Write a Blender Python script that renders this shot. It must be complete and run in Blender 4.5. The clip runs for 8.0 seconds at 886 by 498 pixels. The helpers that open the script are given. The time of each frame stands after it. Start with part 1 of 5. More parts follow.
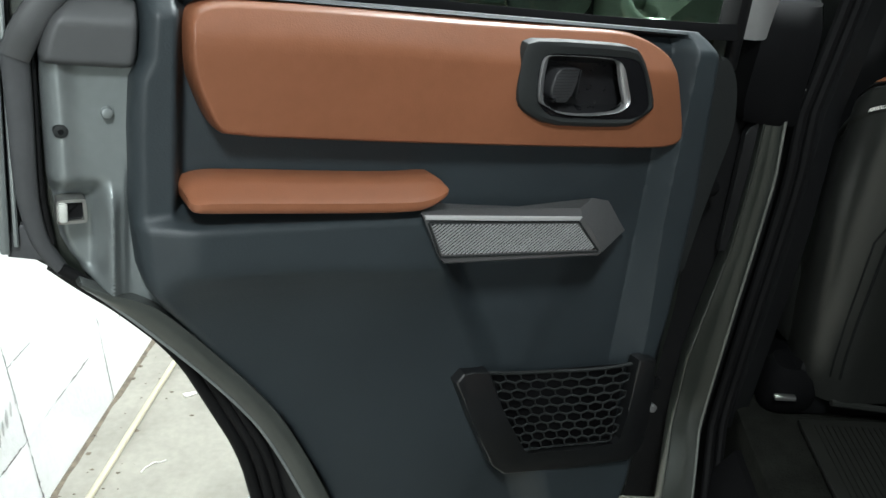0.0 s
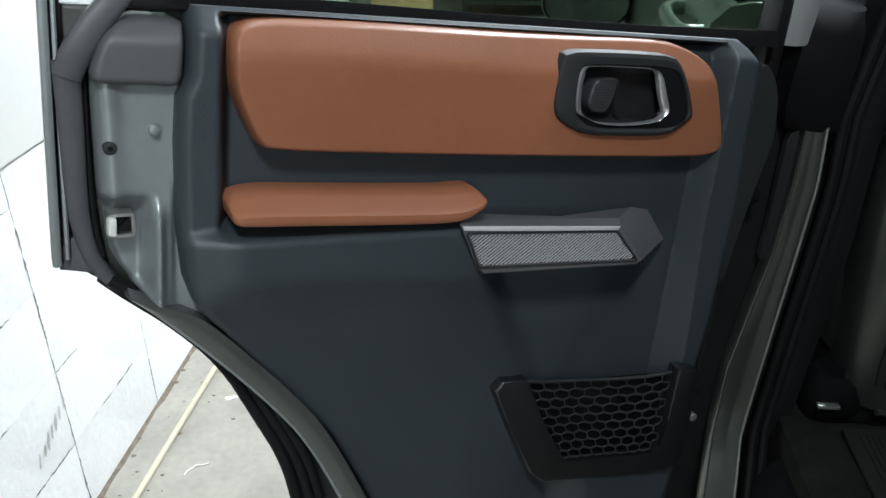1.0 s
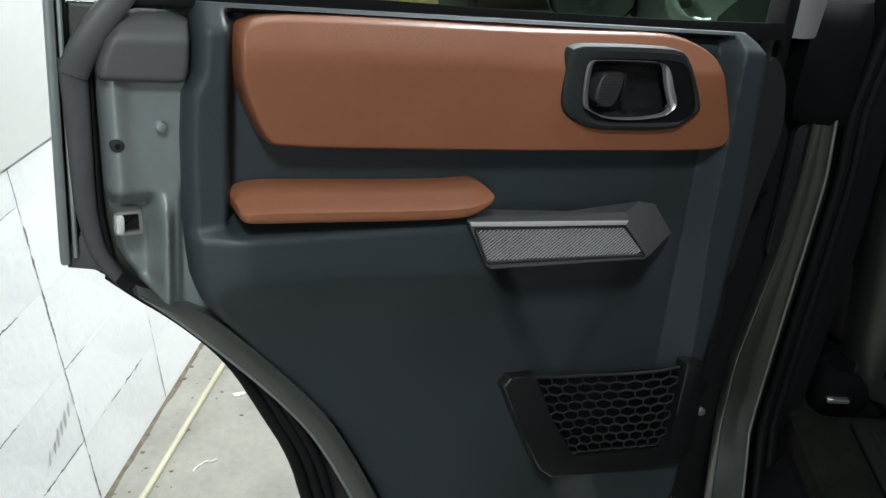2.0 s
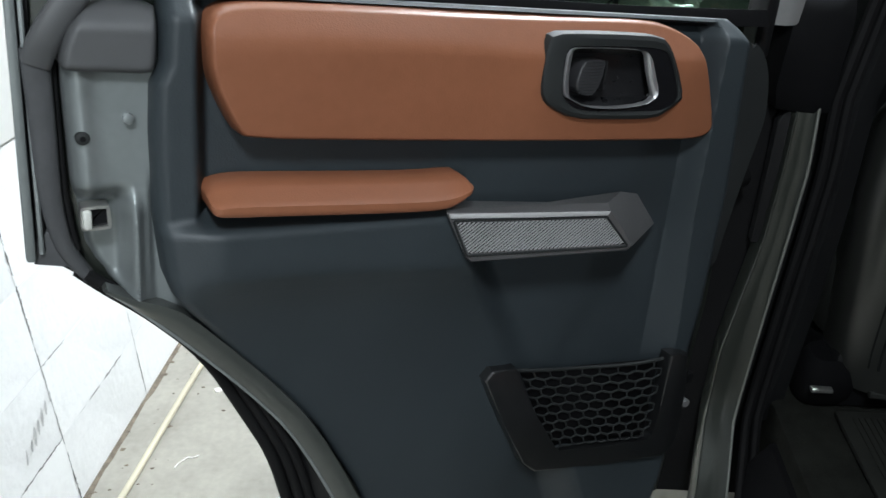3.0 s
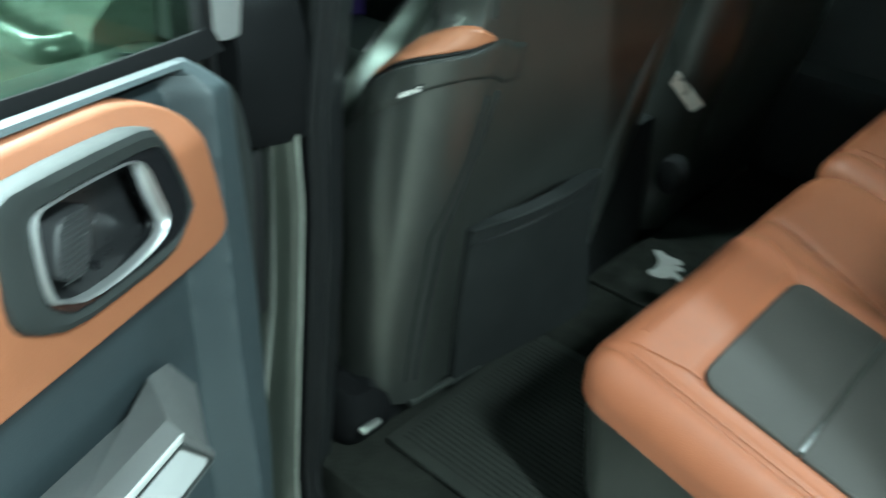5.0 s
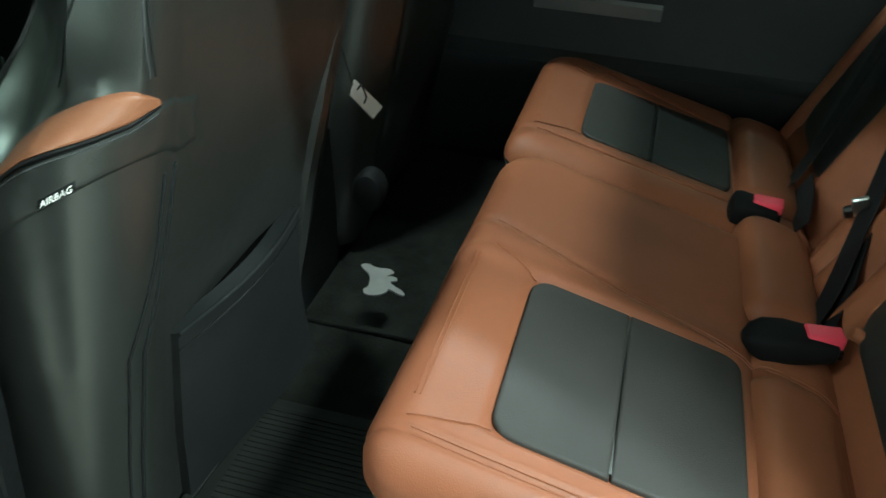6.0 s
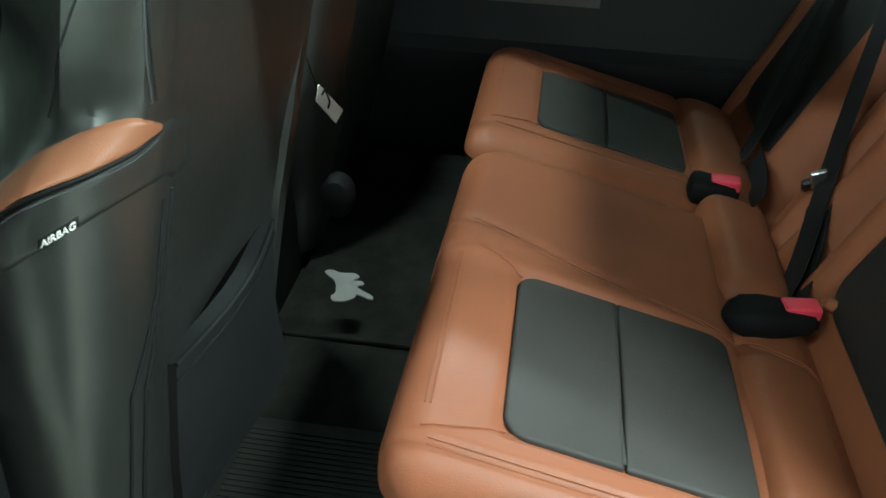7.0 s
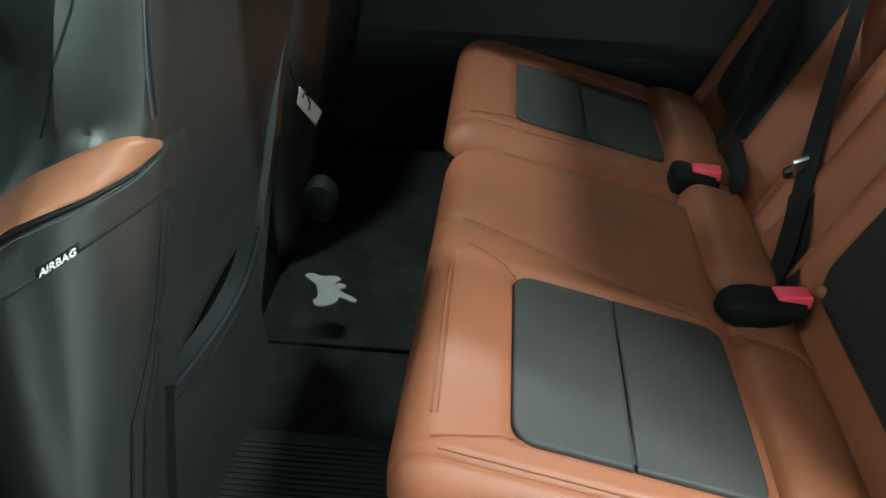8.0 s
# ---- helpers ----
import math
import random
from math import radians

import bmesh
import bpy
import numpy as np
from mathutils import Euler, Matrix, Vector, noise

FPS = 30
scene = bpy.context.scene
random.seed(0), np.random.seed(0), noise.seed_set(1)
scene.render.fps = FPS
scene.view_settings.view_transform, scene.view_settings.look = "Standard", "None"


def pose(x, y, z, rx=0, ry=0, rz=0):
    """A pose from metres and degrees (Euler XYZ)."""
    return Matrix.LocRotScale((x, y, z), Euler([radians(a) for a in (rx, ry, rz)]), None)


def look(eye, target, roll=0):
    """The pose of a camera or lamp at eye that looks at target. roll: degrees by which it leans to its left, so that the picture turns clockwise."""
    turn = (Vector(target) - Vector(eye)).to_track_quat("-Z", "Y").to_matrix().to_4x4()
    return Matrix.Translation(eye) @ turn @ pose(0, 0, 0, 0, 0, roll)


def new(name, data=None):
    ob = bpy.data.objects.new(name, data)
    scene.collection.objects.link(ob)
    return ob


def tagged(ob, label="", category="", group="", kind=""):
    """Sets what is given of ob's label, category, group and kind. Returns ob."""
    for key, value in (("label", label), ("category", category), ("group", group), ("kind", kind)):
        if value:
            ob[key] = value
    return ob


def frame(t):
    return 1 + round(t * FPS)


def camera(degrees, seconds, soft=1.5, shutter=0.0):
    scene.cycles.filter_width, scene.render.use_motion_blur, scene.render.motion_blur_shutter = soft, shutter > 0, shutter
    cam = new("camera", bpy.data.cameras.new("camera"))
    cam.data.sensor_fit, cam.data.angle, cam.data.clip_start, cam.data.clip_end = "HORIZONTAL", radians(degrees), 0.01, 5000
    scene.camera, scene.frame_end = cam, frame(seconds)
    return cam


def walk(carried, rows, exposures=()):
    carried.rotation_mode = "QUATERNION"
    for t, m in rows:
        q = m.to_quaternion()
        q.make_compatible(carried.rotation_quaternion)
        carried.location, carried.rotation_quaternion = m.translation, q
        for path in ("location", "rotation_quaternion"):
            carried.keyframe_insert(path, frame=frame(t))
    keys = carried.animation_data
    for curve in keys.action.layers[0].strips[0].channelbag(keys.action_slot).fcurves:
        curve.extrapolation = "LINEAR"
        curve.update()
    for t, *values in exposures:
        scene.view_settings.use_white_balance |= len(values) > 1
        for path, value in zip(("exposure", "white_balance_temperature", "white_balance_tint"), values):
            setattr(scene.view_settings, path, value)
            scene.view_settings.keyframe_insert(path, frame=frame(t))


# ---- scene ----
cam = camera(56.0, 8.0, shutter=0.4)
PATH = [
    (0, (0.087, 0.236, 1.502), (-0.003, 2.0, 0.563), 0.8),
    (0.5, (0.09, 0.234, 1.509), (-0.049, 1.991, 0.564), -0.1),
    (1, (0.085, 0.233, 1.515), (-0.093, 1.992, 0.58), -0.7),
    (2.5, (0.084, 0.237, 1.514), (-0.109, 1.985, 0.561), -1.3),
    (3, (0.089, 0.253, 1.507), (-0.068, 1.998, 0.543), -1.2),
    (3.5, (0.087, 0.295, 1.496), (0.017, 2.031, 0.505), -1.1),
    (4, (0.075, 0.398, 1.466), (0.263, 2.104, 0.439), 0.9),
    (4.5, (0.058, 0.605, 1.445), (0.803, 2.154, 0.422), 3.6),
    (4.7, (0.035, 0.695, 1.464), (1.004, 2.097, 0.424), 2.1),
    (5, (0.006, 0.776, 1.489), (1.288, 1.870, 0.412), 3.2),
    (5.2, (0.042, 0.853, 1.470), (1.490, 1.686, 0.374), 5.6),
    (6.3, (0.154, 0.952, 1.473), (1.81, 1.261, 0.396), 2.3),
    (6.5, (0.144, 0.967, 1.469), (1.805, 1.222, 0.386), 2.3),
    (7, (0.151, 1.024, 1.475), (1.817, 1.22, 0.387), 2.5),
    (7.5, (0.156, 1.075, 1.474), (1.817, 1.222, 0.37), 2.3),
    (8, (0.171, 1.071, 1.477), (1.835, 1.164, 0.371), 2.3),
]
EXPOSURES = [(0, 0.25, 6050, 8), (0.5, 0.15, 6000, 10), (1.0, 0.05, 5900, 12), (2.5, -0.18, 6050, 9), (3.0, 0.0, 5900, 12), (3.5, 0.25, 6050, 6), (4.0, 0.72, 5650, -7), (4.5, 1.28, 5520, -12), (5.0, 1.72, 5380, -15), (6.5, 1.57, 5740, -11), (7.5, 1.68, 5620, -8), (8.0, 1.68, 5580, -7)]
walk(cam, [(t, look(eye, target, roll)) for t, eye, target, roll in PATH], EXPOSURES)

# ---------------------------------------------------------------- world and light
world = bpy.data.worlds.new("world")
scene.world = world
world.use_nodes = True
world.node_tree.nodes["Background"].inputs[0].default_value = (0.75, 0.85, 1.0, 1)
world.node_tree.nodes["Background"].inputs[1].default_value = 0.008


def area_lamp(name, m, sx, sy, watts, colour=(0.97, 1.0, 0.96)):
    data = bpy.data.lights.new(name, "AREA")
    data.shape, data.size, data.size_y, data.energy, data.color = "RECTANGLE", sx, sy, watts, colour
    ob = new(name, data)
    ob.matrix_world = m
    return ob


# place, watts and length of unseen ceiling lights, added to match the brightness
LAMPS = [(0.15, -0.26, 2.72, 41.0, 0.40), (1.10, 1.30, 2.72, 10.0, 0.10), (0.75, 3.2, 2.72, 185.0, 1.2), (0.3, -2.7, 2.72, 46.0, 1.2), (1.35, -7.0, 2.72, 340.0, 1.2), (3.4, 0.6, 2.72, 40.0, 1.2), (3.4, 5.2, 2.72, 60.0, 1.2), (-0.52, 2.3, 2.72, 14.0, 1.2)]
for lx, ly, lz, watts, long in LAMPS:
    area_lamp("added_lamp", pose(lx, ly, lz - 0.012), 0.07, long, watts)


# ---------------------------------------------------------------- materials
def material(name, base, rough=0.5, metal=0.0, vary=0.12, scale=6.0, grain=0.0, grain_scale=900.0,
             bump=0.0, bump_scale=40.0, tint=None, coat=0.0, spec=0.5, coat_rough=0.12, cells=False, rough_vary=0.08, emit=None, per_object=0.0):
    m = bpy.data.materials.new(name)
    m.use_nodes = True
    nt = m.node_tree
    n, l = nt.nodes, nt.links
    b = n["Principled BSDF"]
    b.inputs["Metallic"].default_value = metal
    b.inputs["Coat Weight"].default_value = coat
    b.inputs["Coat Roughness"].default_value = coat_rough
    b.inputs["Specular IOR Level"].default_value = spec
    co = n.new("ShaderNodeTexCoord")
    big = n.new("ShaderNodeTexNoise")
    big.inputs["Scale"].default_value, big.inputs["Detail"].default_value = scale, 5.0
    small = n.new("ShaderNodeTexNoise")
    small.inputs["Scale"].default_value, small.inputs["Detail"].default_value = scale * 14, 3.0
    for t in (big, small):
        l.new(co.outputs["Object"], t.inputs["Vector"])
    add = n.new("ShaderNodeMath")
    add.operation = "MULTIPLY_ADD"
    add.inputs[1].default_value = 0.35
    l.new(small.outputs[0], add.inputs[0])
    l.new(big.outputs[0], add.inputs[2])
    if per_object:
        info = n.new("ShaderNodeObjectInfo")
        mul = n.new("ShaderNodeMath")
        mul.operation = "MULTIPLY_ADD"
        mul.inputs[1].default_value = per_object
        l.new(info.outputs["Random"], mul.inputs[0])
        l.new(add.outputs[0], mul.inputs[2])
        add = mul
    ramp = n.new("ShaderNodeMapRange")
    ramp.inputs["From Min"].default_value, ramp.inputs["From Max"].default_value = 0.42, 0.95
    l.new(add.outputs[0], ramp.inputs["Value"])
    mix = n.new("ShaderNodeMix")
    mix.data_type = "RGBA"
    lo = [c * (1 - vary) for c in base]
    hi = [min(1, c * (1 + vary)) for c in (tint or base)]
    mix.inputs[6].default_value, mix.inputs[7].default_value = (*lo, 1), (*hi, 1)
    l.new(ramp.outputs[0], mix.inputs[0])
    l.new(mix.outputs[2], b.inputs["Base Color"])
    rr = n.new("ShaderNodeMapRange")
    rr.inputs["To Min"].default_value, rr.inputs["To Max"].default_value = max(0, rough - rough_vary), min(1, rough + rough_vary)
    l.new(small.outputs[0], rr.inputs["Value"])
    l.new(rr.outputs[0], b.inputs["Roughness"])
    last = None
    if bump:
        bt = n.new("ShaderNodeTexNoise")
        bt.inputs["Scale"].default_value, bt.inputs["Detail"].default_value = bump_scale, 4.0
        l.new(co.outputs["Object"], bt.inputs["Vector"])
        bn = n.new("ShaderNodeBump")
        bn.inputs["Strength"].default_value, bn.inputs["Distance"].default_value = bump, 0.004
        l.new(bt.outputs[0], bn.inputs["Height"])
        last = bn
    if grain:
        if cells:
            gt = n.new("ShaderNodeTexVoronoi")
            gt.feature = "SMOOTH_F1"
        else:
            gt = n.new("ShaderNodeTexNoise")
        gt.inputs["Scale"].default_value = grain_scale
        l.new(co.outputs["Object"], gt.inputs["Vector"])
        gn = n.new("ShaderNodeBump")
        gn.inputs["Strength"].default_value, gn.inputs["Distance"].default_value = grain, 0.0006
        l.new(gt.outputs[0], gn.inputs["Height"])
        if last:
            l.new(last.outputs[0], gn.inputs["Normal"])
        last = gn
    if last:
        l.new(last.outputs[0], b.inputs["Normal"])
    if emit:
        b.inputs["Emission Color"].default_value = (*emit[0], 1)
        b.inputs["Emission Strength"].default_value = emit[1]
    return m


def glass_material(name, colour):
    m = bpy.data.materials.new(name)
    m.use_nodes = True
    nt = m.node_tree
    nt.nodes.remove(nt.nodes["Principled BSDF"])
    out = nt.nodes["Material Output"]
    clear = nt.nodes.new("ShaderNodeBsdfTransparent")
    clear.inputs[0].default_value = (*colour, 1)
    gloss = nt.nodes.new("ShaderNodeBsdfGlossy")
    gloss.inputs["Roughness"].default_value = 0.02
    edge = nt.nodes.new("ShaderNodeLayerWeight")
    edge.inputs[0].default_value = 0.5
    power = nt.nodes.new("ShaderNodeMath")
    power.operation = "POWER"
    power.inputs[1].default_value = 5.0
    nt.links.new(edge.outputs["Facing"], power.inputs[0])
    fres = nt.nodes.new("ShaderNodeMath")
    fres.operation = "MULTIPLY_ADD"
    fres.inputs[1].default_value, fres.inputs[2].default_value = 0.9, 0.035
    nt.links.new(power.outputs[0], fres.inputs[0])
    mix = nt.nodes.new("ShaderNodeMixShader")
    nt.links.new(fres.outputs[0], mix.inputs[0])
    nt.links.new(clear.outputs[0], mix.inputs[1])
    nt.links.new(gloss.outputs[0], mix.inputs[2])
    nt.links.new(mix.outputs[0], out.inputs[0])
    return m


BROWN = (0.212, 0.082, 0.040)
M_LEATHER = material("brown_leather", BROWN, 0.45, vary=0.09, scale=5, grain=0.3, grain_scale=650, cells=True, bump=0.06, bump_scale=25, tint=(0.226, 0.088, 0.044), spec=0.42)
M_SEAT_LEATHER = material("brown_seat_leather", (0.238, 0.077, 0.0355), 0.52, vary=0.08, scale=5, grain=0.3, grain_scale=650, cells=True, bump=0.07, bump_scale=25, tint=(0.250, 0.083, 0.0385), spec=0.33)
M_BLACK_LEATHER = material("black_leather", (0.0210, 0.0220, 0.0200), 0.33, vary=0.14, scale=6, grain=0.22, grain_scale=800, cells=True, bump=0.08, bump_scale=22, spec=0.9, coat=0.22, coat_rough=0.35)
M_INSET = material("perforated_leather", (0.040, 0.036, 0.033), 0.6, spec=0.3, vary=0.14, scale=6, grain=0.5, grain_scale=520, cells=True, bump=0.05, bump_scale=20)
# the inset leather again, darkened for the shadow on the backrests
M_INSET_SHADED = material("perforated_leather_shaded", (0.020, 0.021, 0.020), 0.5, vary=0.14, scale=6, grain=0.5, grain_scale=520, cells=True, bump=0.05, bump_scale=20)
M_TRIM = material("slate_trim_plastic", (0.0254, 0.0328, 0.0372), 0.52, vary=0.13, scale=5, spec=0.42, grain=0.25, grain_scale=520, cells=True)
M_BLACK = material("black_plastic", (0.0070, 0.0072, 0.0078), 0.48, vary=0.18, scale=8, grain=0.3, grain_scale=900, spec=0.35)
M_GLOSS = material("gloss_black", (0.008, 0.008, 0.009), 0.12, vary=0.1, scale=10, rough_vary=0.04)
M_MAT = material("mat_rubber", (0.016, 0.0168, 0.0145), 0.6, vary=0.25, scale=14, bump=0.1, bump_scale=60, spec=0.3)
M_RUBBER = material("rubber", (0.0060, 0.0060, 0.0064), 0.66, vary=0.2, scale=12, bump=0.1, bump_scale=60, spec=0.16)
M_SEAL = material("grey_rubber", (0.060, 0.062, 0.065), 0.62, vary=0.2, scale=12, bump=0.12, bump_scale=60, spec=0.3)
M_COVER = material("matt_black_plastic", (0.0045, 0.0045, 0.005), 0.85, vary=0.2, scale=12, spec=0.08)
# body paint with the shade of the door jambs put into its colour
M_PAINT_SHADED = material("shaded_grey_green_paint", (0.026, 0.030, 0.025), 0.32, metal=0.4, vary=0.14, scale=9, grain=0.14, grain_scale=1600, coat=0.7)
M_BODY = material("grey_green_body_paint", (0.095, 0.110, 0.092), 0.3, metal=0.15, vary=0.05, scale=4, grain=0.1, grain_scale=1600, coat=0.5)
# pale tone for the highlight on the pillar's edge
M_EDGE_GLINT = material("paint_edge_glint", (0.20, 0.21, 0.19), 0.3, metal=0.4, vary=0.25, scale=18, coat=0.6)
M_CLAW = material("white_nylon", (0.55, 0.56, 0.52), 0.35, vary=0.1, scale=60)
M_PAINT_DULL = material("primer_paint", (0.215, 0.236, 0.236), 0.34, metal=0.35, vary=0.12, scale=7, grain=0.15, grain_scale=1500, bump=0.03)
M_SATIN = material("satin_grey_metal", (0.235, 0.235, 0.237), 0.38, metal=0.45, vary=0.10, scale=12, grain=0.2, grain_scale=1200)
M_LIP = material("bright_satin_lip", (0.52, 0.52, 0.52), 0.38, metal=0.25, vary=0.05, scale=25)
M_GRAB = material("dark_satin_metal", (0.115, 0.115, 0.116), 0.42, metal=0.35, vary=0.10, scale=12, grain=0.2, grain_scale=1200)
M_SATIN_BRIGHT = material("silver_ribs", (0.165, 0.165, 0.165), 0.5, metal=0.2, vary=0.05, scale=20, spec=0.25)
M_BEZEL = material("charcoal_plastic", (0.018, 0.020, 0.020), 0.6, vary=0.12, scale=9, grain=0.3, grain_scale=900, spec=0.25)
M_LEVER = material("grey_lever", (0.024, 0.024, 0.026), 0.5, vary=0.1, scale=20)
M_RING = material("brushed_chrome", (0.48, 0.48, 0.49), 0.34, metal=0.85, vary=0.05, scale=25)
M_CORNER = material("grey_corner_plastic", (0.066, 0.068, 0.070), 0.5, vary=0.1, scale=10, grain=0.3, grain_scale=900)
M_CUP = material("satin_black", (0.012, 0.012, 0.013), 0.3, vary=0.1, scale=10)
M_CHROME = material("satin_chrome", (0.72, 0.72, 0.73), 0.16, metal=1.0, vary=0.03, scale=20, rough_vary=0.05)
M_STEEL = material("zinc_steel", (0.55, 0.55, 0.53), 0.35, metal=0.9, vary=0.12, scale=30)
M_CARPET = material("black_carpet", (0.014, 0.0145, 0.0125), 0.95, vary=0.4, scale=30, grain=1.0, grain_scale=500, bump=0.5, bump_scale=180, spec=0.05)
# door trim darkened, as the far side of the cabin is in shade
M_TRIM_SHADED = material("door_trim_shaded", (0.016, 0.018, 0.020), 0.6, vary=0.15, scale=8, grain=0.3, grain_scale=900)
M_CLOTH = material("black_cloth", (0.012, 0.013, 0.013), 0.85, vary=0.2, scale=14, grain=0.6, grain_scale=900, spec=0.2)
M_WEB = material("seat_belt_webbing", (0.010, 0.010, 0.011), 0.7, vary=0.2, scale=20, grain=0.8, grain_scale=1200, spec=0.3)
M_RED = material("red_button", (0.80, 0.055, 0.10), 0.4, vary=0.06, scale=30)
M_WHITE = material("white_card", (0.78, 0.75, 0.72), 0.6, vary=0.05, scale=20)
M_MARK = material("grey_emblem", (0.27, 0.26, 0.25), 0.7, vary=0.12, scale=40, grain=0.6, grain_scale=700)
M_BLOCK = material("painted_block", (0.74, 0.745, 0.735), 0.7, vary=0.10, scale=5, grain=0.7, grain_scale=220, bump=0.6, bump_scale=38, per_object=0.3)
M_MORTAR = material("painted_mortar", (0.60, 0.60, 0.58), 0.85, vary=0.2, scale=16, bump=0.6, bump_scale=60, tint=(0.74, 0.74, 0.72))
M_POCKET = material("satin_black_plastic", (0.0095, 0.010, 0.0105), 0.34, vary=0.15, scale=14, grain=0.2, grain_scale=900, spec=0.7)
M_SCUFF = material("grey_scuff", (0.46, 0.46, 0.45), 0.8, vary=0.3, scale=40)
M_CRACK = material("dark_joint", (0.17, 0.165, 0.155), 0.95, vary=0.5, scale=60, bump=0.5, bump_scale=200)
M_FLANGE = material("dark_steel_paint", (0.072, 0.078, 0.072), 0.34, metal=0.35, vary=0.12, scale=9, grain=0.14, grain_scale=1600, coat=0.4)
M_BOARD = material("white_board", (0.82, 0.82, 0.79), 0.55, vary=0.04, scale=3, bump=0.12, bump_scale=6)
M_CONCRETE = material("concrete_floor", (0.25, 0.237, 0.203), 0.75, vary=0.2, scale=3.5, grain=0.5, grain_scale=300, bump=0.25, bump_scale=30, tint=(0.31, 0.296, 0.254))
M_DIRT = material("dirt", (0.15, 0.125, 0.095), 0.95, vary=0.45, scale=40, bump=0.8, bump_scale=120)
M_HOSE = material("cream_hose", (0.50, 0.46, 0.34), 0.55, vary=0.12, scale=15, bump=0.1, bump_scale=60)
# unseen ceiling, toned down so that less light bounces
M_CEILING = material("ceiling_paint", (0.36, 0.36, 0.35), 0.8, vary=0.05, scale=3, bump=0.1)
M_WALL = material("painted_wall", (0.74, 0.74, 0.71), 0.75, vary=0.06, scale=3, bump=0.2, bump_scale=30)
# unseen walls, toned down to keep stray light out of the car
M_WALL_DIMMED = material("dimmed_wall", (0.28, 0.285, 0.28), 0.75, vary=0.1, scale=3, bump=0.2, bump_scale=30)
M_LAMP = material("lamp_diffuser", (0.9, 0.9, 0.88), 0.5, vary=0.02, emit=((1.0, 0.97, 0.9), 3.0))
M_ENAMEL = material("white_enamel", (0.8, 0.8, 0.78), 0.4, vary=0.04)
M_CARD = material("cardboard", (0.42, 0.27, 0.13), 0.8, vary=0.14, scale=8, grain=0.4, grain_scale=400)
M_GREEN = material("green_paint", (0.03, 0.16, 0.055), 0.4, vary=0.15, scale=8)
M_SHELF = material("dark_steel_shelf", (0.05, 0.06, 0.055), 0.45, metal=0.4, vary=0.15)
M_SCREEN = material("lit_screen", (0.004, 0.004, 0.008), 0.5, vary=0.1, emit=((0.35, 0.2, 1.0), 0.006))
M_GLASS = glass_material("tinted_glass", (0.50, 0.59, 0.52))
M_GLASS_FRONT = glass_material("front_side_glass", (0.27, 0.29, 0.27))
M_GLASS_REAR = glass_material("rear_glass", (0.80, 0.84, 0.81))
M_GLASS_DARK = glass_material("privacy_glass", (0.22, 0.25, 0.235))


# ---------------------------------------------------------------- mesh helpers
def finish(name, bm, mat, smooth=True):
    bmesh.ops.recalc_face_normals(bm, faces=bm.faces[:])
    me = bpy.data.meshes.new(name)
    bm.to_mesh(me)
    bm.free()
    me.materials.append(mat)
    for p in me.polygons:
        p.use_smooth = smooth
    if smooth:
        me.set_sharp_from_angle(angle=radians(38))
    return me


def part(name, bm, mat, parent=None, label="", smooth=True):
    ob = new(name, finish(name, bm, mat, smooth))
    ob.parent = parent
    return tagged(ob, label) if label else ob


def empty(name, m, label, category, group="", kind=""):
    ob = new(name)
    ob.matrix_world = m
    return tagged(ob, label, category, group, kind)


def sheet(nu, nv, fn, back=None):
    """A grid of fn(u, v); back: a shift by which its rim is drawn back, to give it depth."""
    bm = bmesh.new()
    g = [[bm.verts.new(fn(i / nu, j / nv)) for j in range(nv + 1)] for i in range(nu + 1)]
    for i in range(nu):
        for j in range(nv):
            bm.faces.new((g[i][j], g[i + 1][j], g[i + 1][j + 1], g[i][j + 1]))
    if back is not None:
        rim = [g[i][0] for i in range(nu + 1)] + [g[nu][j] for j in range(1, nv + 1)] \
            + [g[i][nv] for i in range(nu - 1, -1, -1)] + [g[0][j] for j in range(nv - 1, 0, -1)]
        low = [bm.verts.new(v.co + Vector(back)) for v in rim]
        k = len(rim)
        for i in range(k):
            bm.faces.new((rim[i], rim[(i + 1) % k], low[(i + 1) % k], low[i]))
        bm.faces.new(low)
    return bm


def loft(rings, caps=True, closed=True):
    bm = bmesh.new()
    vs = [[bm.verts.new(p) for p in ring] for ring in rings]
    k = len(rings[0])
    for a, b in zip(vs, vs[1:]):
        for i in range(k if closed else k - 1):
            bm.faces.new((a[i], a[(i + 1) % k], b[(i + 1) % k], b[i]))
    if caps:
        bm.faces.new(vs[0][::-1])
        bm.faces.new(vs[-1])
    return bm


def tube(points, radius, segs=8, flat=1.0, closed=False, into=None):
    """A round or flattened tube through points; radius: a number or one for each point."""
    pts = [Vector(p) for p in points]
    n = len(pts)
    rad = radius if isinstance(radius, (list, tuple)) else [radius] * n
    bm = into or bmesh.new()
    rings, side = [], None
    for i, p in enumerate(pts):
        a = pts[(i - 1) % n] if closed or i else p
        b = pts[(i + 1) % n] if closed or i < n - 1 else p
        d = (b - a).normalized()
        if side is None:
            side = d.orthogonal().normalized()
        side = (side - d * side.dot(d)).normalized()
        up = d.cross(side)
        rings.append([bm.verts.new(p + (side * math.cos(2 * math.pi * k / segs) + up * math.sin(2 * math.pi * k / segs) * flat) * rad[i]) for k in range(segs)])
    pairs = list(zip(rings, rings[1:])) + ([(rings[-1], rings[0])] if closed else [])
    for r0, r1 in pairs:
        for k in range(segs):
            bm.faces.new((r0[k], r0[(k + 1) % segs], r1[(k + 1) % segs], r1[k]))
    if not closed:
        bm.faces.new(rings[0][::-1])
        bm.faces.new(rings[-1])
    return bm


